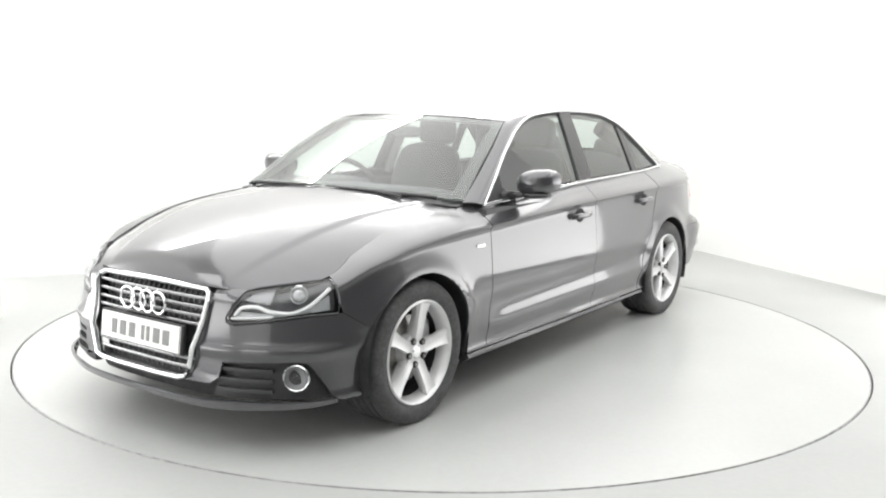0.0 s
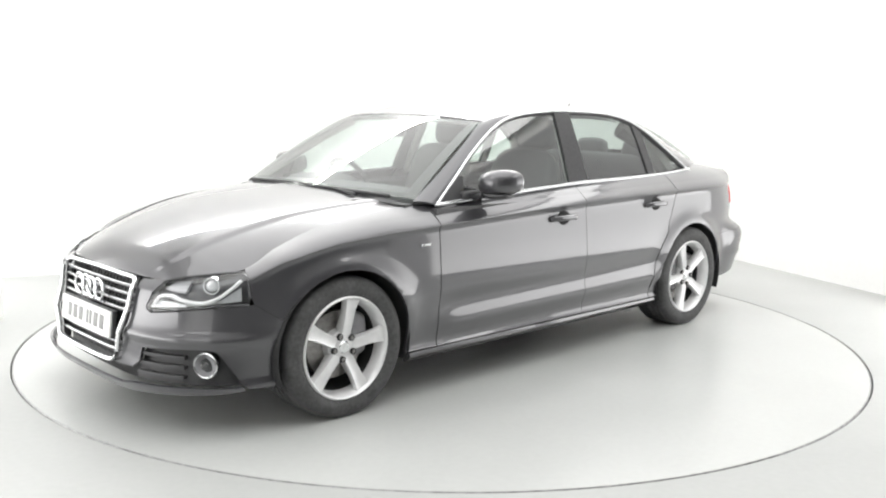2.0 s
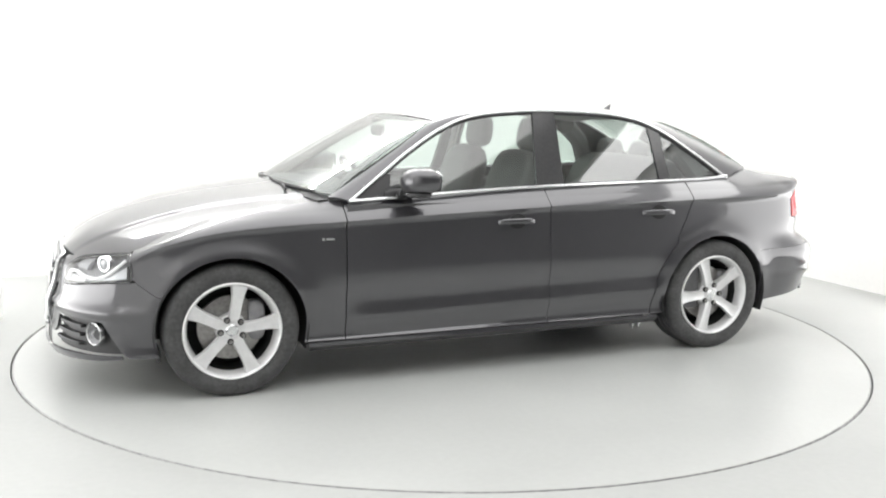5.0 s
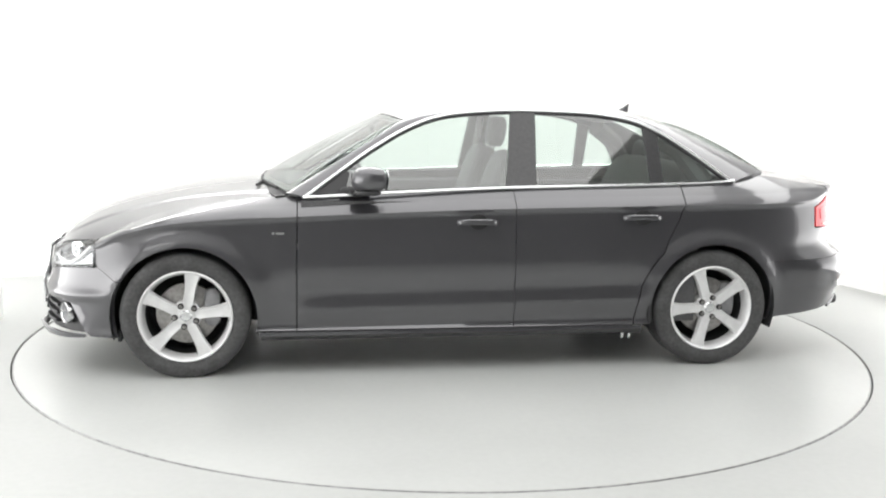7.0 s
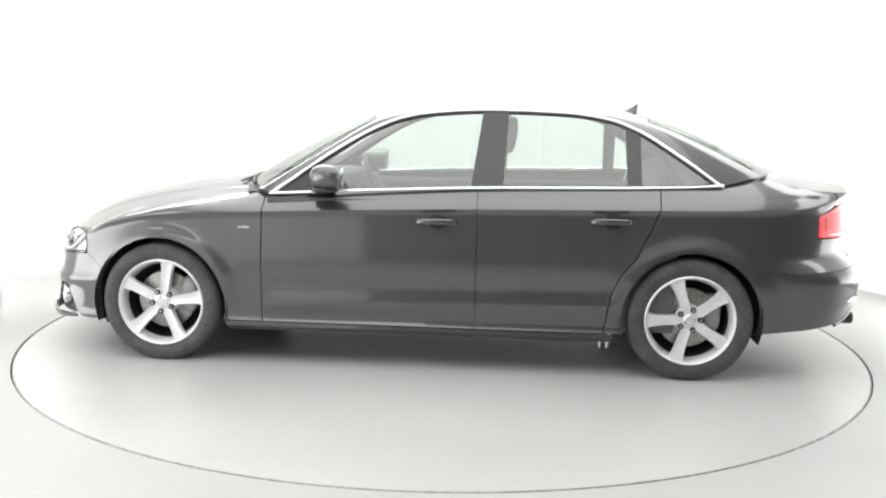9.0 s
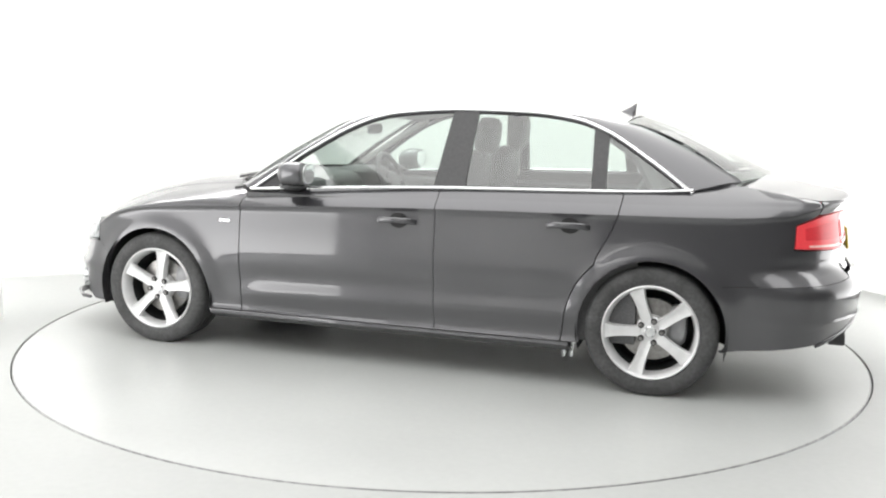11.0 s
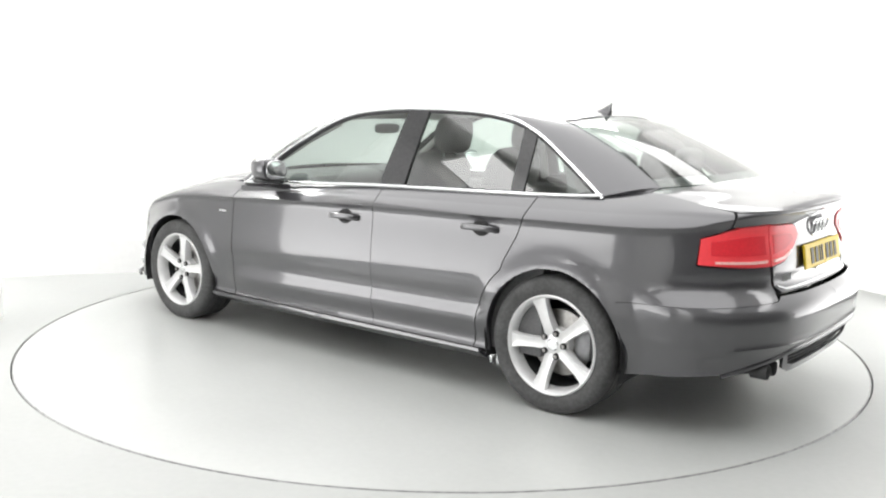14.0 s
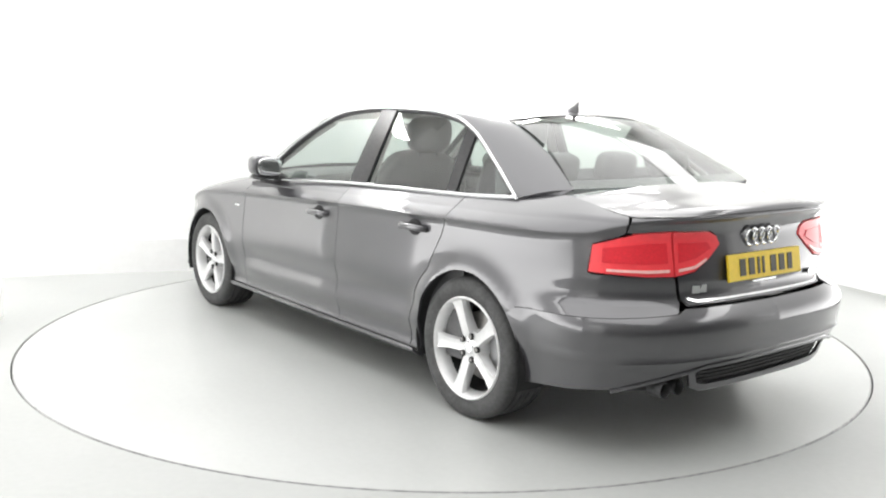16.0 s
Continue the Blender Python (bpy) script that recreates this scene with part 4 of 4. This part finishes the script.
def front_details():
    # grille: chrome frame, dark back, slats, rings
    def fr(y, z, out=0.0):
        s = sf(abs(y))
        p = belt(s, z, out)
        return Vector((p.x, p.y if y >= 0 else -p.y, p.z))
    shape = [(0.368, 0.634), (0.374, 0.61), (0.356, 0.52), (0.332, 0.42), (0.310, 0.335), (0.290, 0.298), (0.255, 0.288)]
    loop = [(y, z) for y, z in shape] + [(0.12, 0.286), (0, 0.286), (-0.12, 0.286)] + [(-y, z) for y, z in shape[::-1]] + [(-0.345, 0.646), (-0.2, 0.650), (0, 0.652), (0.2, 0.650), (0.345, 0.646)]
    gr = part("grille", join(*[skin([(S_FRONT, 0.262), (S_FRONT, 0.655), (sf(0.36), 0.65), (sf(0.385), 0.636), (sf(0.39), 0.60), (sf(0.345), 0.42), (sf(0.30), 0.28), (sf(0.27), 0.264)], -0.045, depth=0)]), GLOSS_BLACK, car, "tall black grille in a chrome frame")
    gm = skin([(S_FRONT, 0.262), (S_FRONT, 0.655), (sf(0.36), 0.65), (sf(0.385), 0.636), (sf(0.39), 0.60), (sf(0.345), 0.42), (sf(0.30), 0.28), (sf(0.27), 0.264)], -0.045, depth=0)
    part("grille_back", mirrored(gm), GLOSS_BLACK, gr)
    gm.free()
    part("grille_frame", tube([fr(y, z - 0.004, 0.018) for y, z in loop], 0.0105, True, 8), SATIN, gr, "polished chrome frame")
    half = curve([(0.27, 0.26), (0.32, 0.30), (0.42, 0.33), (0.52, 0.354), (0.61, 0.371)])
    for z in (0.606, 0.570, 0.534, 0.500, 0.358, 0.324):
        w = half(z) - 0.01
        part("grille_slat", tube([fr(-w + 2 * w * k / 16, z, -0.008) for k in range(17)], 0.006, False, 6, 1.6), LAMP_GREY, gr, "grey grille slat")
        part("slat_edge", tube([fr(-w + 2 * w * k / 16, z + 0.006, 0.002) for k in range(17)], 0.0028, False, 6), SATIN, gr)
    for k in range(22):
        y = -0.36 + 0.72 * k / 21
        for z0, z1 in ((0.485, 0.64), (0.296, 0.375)):
            if abs(y) < half((z0 + z1) / 2 - 0.05) - 0.02:
                part("grille_bar", tube([fr(y, z0, -0.022), fr(y, z1, -0.022)], 0.004, False, 5), BLACK_TRIM, gr)
    for k in range(4):
        y = 0.099 - 0.066 * k
        c = fr(y, 0.562, 0.022)
        part("badge_ring", move(tube([(0, 0.046 * math.cos(2 * math.pi * i / 32), 0.046 * math.sin(2 * math.pi * i / 32)) for i in range(32)], 0.0062, True, 8), pose(c.x + 0.004 * (k % 2), c.y, c.z)), CHROME, gr, "chrome ring of the badge")
    # front plate
    px = fr(0.0, 0.435, 0.012).x
    plate = part("number_plate", move(box(0.014, 0.52, 0.111, 0, 0, 0, 0.004), pose(px, 0, 0.432, 0, -6)), PLATE_WHITE, car, "white front number plate", False)
    for k, w in enumerate((0.05, 0.05, 0.024, 0.024, 0.05, 0.05, 0.042)):
        y = 0.178 - (0, 0.062, 0.116, 0.15, 0.222, 0.284, 0.344)[k]
        part("plate_bar", move(box(0.003, w * 0.8, 0.062), pose(px + 0.008, y, 0.432, 0, -6)), PLATE_GREY, plate, smooth=False)
    part("plate_holder", move(box(0.02, 0.54, 0.125, 0, 0, 0, 0.005), pose(px - 0.012, 0, 0.432, 0, -6)), BLACK_TRIM, car, smooth=False)
    # headlamps
    outl = [(sf(0.530), 0.645), (sf(0.497), 0.600), (sf(0.463), 0.545), (sf(0.468), 0.527), (sf(0.49), 0.52), (sf(0.56), 0.530), (sf(0.66), 0.547), (sx(1.95), 0.560), (sx(1.855), 0.562), (sx(1.848), 0.60), (sx(1.855), 0.672), (sx(1.872), 0.690), (sx(1.93), 0.684), (sf(0.64), 0.668), (sf(0.57), 0.656)]
    for sgn in (1, -1):
        flip = (lambda b: b) if sgn > 0 else mirrored
        P = lambda s, z, o: Vector((belt(s, z, o).x, belt(s, z, o).y * sgn, z))
        hl = part("headlamp", flip(skin(outl, -0.05, depth=0)), HEAD_DARK, car, "clear swept headlamp")
        part("lens", flip(skin(outl, 0.003, depth=0.004)), LENS, hl, "clear lens").visible_shadow = False
        part("surround", tube([P(s, z, -0.002) for s, z in outl], 0.006, True, 6), GLOSS_BLACK, hl)
        c = P(sx(1.985), 0.638, -0.035)
        part("projector", move(superblock(0.06, 0.06, 0.06, pose(0, 0, 0), 5, 2.0), pose(c.x, c.y, c.z)), REFLECTOR, hl, "round projector lens")
        m = Matrix.Translation(c) @ Vector((0.75, 0.66 * sgn, 0)).to_track_quat("Y", "Z").to_matrix().to_4x4()
        part("projector_ring", move(lathe([(0.030, 0.01), (0.030, 0.022), (0.036, 0.022), (0.038, 0.0)], 28), m), CHROME, hl)
        guide = [(sf(0.49), 0.552), (sf(0.52), 0.585), (sf(0.57), 0.592), (sx(2.07), 0.575), (sx(2.02), 0.568), (sx(1.97), 0.586), (sx(1.92), 0.625), (sx(1.88), 0.662)]
        gx = curve([(i, g[0]) for i, g in enumerate(guide)])
        gz = curve([(i, g[1]) for i, g in enumerate(guide)])
        part("light_guide", tube([P(gx(i * 7 / 40), gz(i * 7 / 40), -0.010) for i in range(41)], 0.008, False, 6), DRL, hl, "pale wavy light strip")
        part("light_guide", tube([P(sf(0.475) + (sx(2.06) - sf(0.475)) * k / 12, 0.540 + 0.014 * k / 12, -0.010) for k in range(13)], 0.006, False, 6), DRL, hl)
        part("reflector_step", flip(skin([(sf(0.525), 0.612), (sf(0.56), 0.607), (sx(2.07), 0.60), (sx(2.06), 0.65), (sf(0.57), 0.648)], -0.026, depth=0.02)), LAMP_GREY, hl)
        part("reflector_step", flip(skin([(sf(0.485), 0.535), (sf(0.56), 0.54), (sx(1.96), 0.565), (sx(1.88), 0.575), (sx(1.88), 0.63), (sx(1.96), 0.575), (sx(2.06), 0.56), (sf(0.50), 0.565)], -0.022, depth=0.02)), REFLECTOR, hl)


def body_details(fdoor, rdoor):
    # handles; the shade of each dished recess is a near-black disc on the door
    for doors, x, z in ((fdoor, -0.085, 0.797), (rdoor, -0.985, 0.820)):
        for ob, sgn in zip(doors, (1, -1)):
            P = lambda xx, zz, o: Vector((xx, belt(xx, zz, o).y * sgn, zz))
            dish = lathe([(0.001, 0.002), (0.030, 0.0015), (0.038, 0.0), (0.040, -0.006)], 28)
            c = P(x - 0.005, z, 0.004)
            part("dish_shade_disc", move(dish, Matrix.Translation(c) @ pose(0, 0, 0, 0, 0, 0 if sgn > 0 else 180) @ Matrix.Diagonal((1.3, 1, 1.02, 1))), UNDER, ob)
            hpts = [P(x + 0.105, z - 0.004, 0.004), P(x + 0.095, z, 0.020), P(x + 0.06, z + 0.004, 0.036), P(x, z + 0.005, 0.041), P(x - 0.06, z + 0.004, 0.038), P(x - 0.09, z, 0.022), P(x - 0.10, z - 0.004, 0.004)]
            ux = [curve([(i, p[j]) for i, p in enumerate(hpts)]) for j in range(3)]
            part("handle", tube([Vector((ux[0](i / 4), ux[1](i / 4), ux[2](i / 4))) for i in range(25)], 0.0145, False, 8, 0.6), PAINT, ob, "body-coloured pull handle")
    # door mirrors
    for sgn in (1, -1):
        fl = (lambda b: b) if sgn > 0 else mirrored
        shell = superblock(0.18, 0.205, 0.132, pose(0.485, 0.918, 1.018), 6, 2.7)
        for v in shell.verts:
            if v.co.x < 0.44:
                v.co.x = 0.44 + (v.co.x - 0.44) * 0.35
            k = (v.co.y - 0.918) / 0.1025
            v.co.x -= 0.035 * max(0, k) ** 2
            v.co.z += 0.010 * k
        mr = part("door_mirror", fl(shell), PAINT, car, "body-coloured door mirror with a dark lower edge")
        part("mirror_base", fl(join(superblock(0.14, 0.17, 0.035, pose(0.495, 0.905, 0.955), 4, 3), move(box(0.11, 0.12, 0.030, 0, 0, 0, 0.008), pose(0.525, 0.825, 0.947, 12)))), GLOSS_BLACK, mr)
        part("mirror_foot", fl(superblock(0.14, 0.05, 0.06, pose(0.56, 0.79, 0.945), 3, 3)), BLACK_TRIM, mr)
        part("mirror_glass", fl(move(superblock(0.012, 0.165, 0.105, pose(0, 0, 0), 4, 3.2), pose(0.404, 0.918, 1.02, 0, 0, 6))), CHROME, mr)
        # side badge on the wing: two small bright bars
        b = belt(0.935, 0.742)
        part("wing_badge", fl(join(move(box(0.013, 0.004, 0.012), pose(b.x + 0.030, b.y + 0.003, b.z)), move(box(0.042, 0.004, 0.010), pose(b.x - 0.004, b.y + 0.003, b.z)))), CHROME, car, smooth=False)
        # bonnet-side repeater and sill jack point
        part("jack_pad", fl(join(box(0.018, 0.03, 0.07, -0.96, 0.70, 0.150, 0.005), box(0.018, 0.03, 0.07, -1.00, 0.70, 0.150, 0.005), box(0.08, 0.05, 0.03, -0.98, 0.70, 0.195, 0.005))), SATIN, car)
        part("mud_flap", fl(box(0.02, 0.16, 0.06, 1.74, 0.72, 0.205, 0.006)), BLACK_TRIM, car)
    # wipers and scuttle
    part("scuttle", patch(lambda a, b: Vector((1.075 - 0.12 * (2 * a - 1) ** 2 - 0.05 * b, 0.74 * (2 * a - 1), 0.940 - 0.022 * (2 * a - 1) ** 2 + 0.004 * b)), 20, 3, 0.01), BLACK_TRIM, car)
    for y0, y1, xo in ((0.62, -0.02, 0.0), (-0.06, -0.64, 0.0)):
        pts = []
        for k in range(15):
            y = y0 + (y1 - y0) * k / 14
            pts.append((1.035 - 0.125 * (abs(y) / 0.74) ** 2 + 0.02 * math.sin(k / 14 * math.pi), y, 0.972 - 0.028 * (abs(y) / 0.74) ** 2))
        part("wiper", join(tube(pts, 0.009, False, 6), tube([(1.06, y0 * 0.8, 0.955), pts[7]], 0.008, False, 6)), BLACK_TRIM, car, "black wiper arm and blade")
    # rear plate, badge and model bars
    def rf(y, z, o=0.0):
        p = belt(sr(abs(y)), z, o)
        return Vector((p.x, p.y if y >= 0 else -p.y, z))
    c = rf(0.0, 0.757, 0.004)
    lean = 9
    plate = part("number_plate", move(box(0.012, 0.52, 0.111, 0, 0, 0, 0.004), pose(c.x - 0.008, 0, 0.760, 0, lean)), PLATE_YELLOW, car, "yellow rear number plate", False)
    for k, w in enumerate((0.05, 0.05, 0.02, 0.02, 0.05, 0.05, 0.042)):
        y = 0.165 - (0, 0.062, 0.112, 0.145, 0.217, 0.279, 0.339)[k]
        part("plate_bar", move(box(0.003, w * 0.8, 0.070), pose(c.x - 0.0155, y, 0.760, 0, lean)), PLATE_DARK, plate, smooth=False)
    part("boot_grip", move(box(0.02, 0.17, 0.012, 0, 0, 0, 0.004), pose(c.x - 0.004, 0, 0.694)), SATIN, car, smooth=False)
    for k in range(4):
        y = 0.078 - 0.052 * k
        p = rf(y, 0.878, 0.010)
        part("badge_ring", move(tube([(0, 0.036 * math.cos(2 * math.pi * i / 28), 0.036 * math.sin(2 * math.pi * i / 28)) for i in range(28)], 0.0055, True, 8), pose(p.x, p.y, p.z, 0, -8)), CHROME, car, "chrome ring of the badge")
    p = rf(0.40, 0.69, 0.004)
    part("model_badge", join(move(box(0.004, 0.034, 0.032), pose(p.x, p.y + 0.022, p.z, 0, 0, -22)), move(box(0.004, 0.034, 0.032), pose(p.x, p.y - 0.022, p.z, 0, 0, -22))), CHROME, car, smooth=False)
    p = rf(-0.40, 0.69, 0.004)
    part("model_badge", move(box(0.004, 0.09, 0.022), pose(p.x, p.y, p.z, 0, 0, 22)), CHROME, car, smooth=False)


front_doors, rear_doors = lower_body()
cabin_shell()
interior()
wheels()
front_details()
body_details(front_doors, rear_doors)

# ---------- turning: degrees of the turntable at each time ----------
TURN = [(0.0, 54.8), (0.5, 53.1), (1.0, 50.4), (1.5, 47.1), (2.0, 43.7), (2.5, 40.2), (3.0, 36.7), (3.5, 33.2), (4.0, 29.7),
        (6.5, 12.4), (7.0, 9.0), (7.5, 5.6), (8.0, 2.3), (8.5, -1.05), (9.0, -4.4), (11.5, -21.1), (12.0, -24.5), (12.5, -28.0),
        (13.0, -31.45), (13.5, -34.9), (14.0, -38.35), (14.5, -41.8), (15.0, -45.3), (15.5, -48.75), (16.0, -52.3)]


def motions():
    walk(turntable, [(t, pose(0, 0, 0, 0, 0, 180 + a)) for t, a in TURN])
    walk(car, [(t, pose(0, 0, 0, 0, 0, 180 + a) @ pose(0.052, 0.036, 0)) for t, a in TURN])


motions()
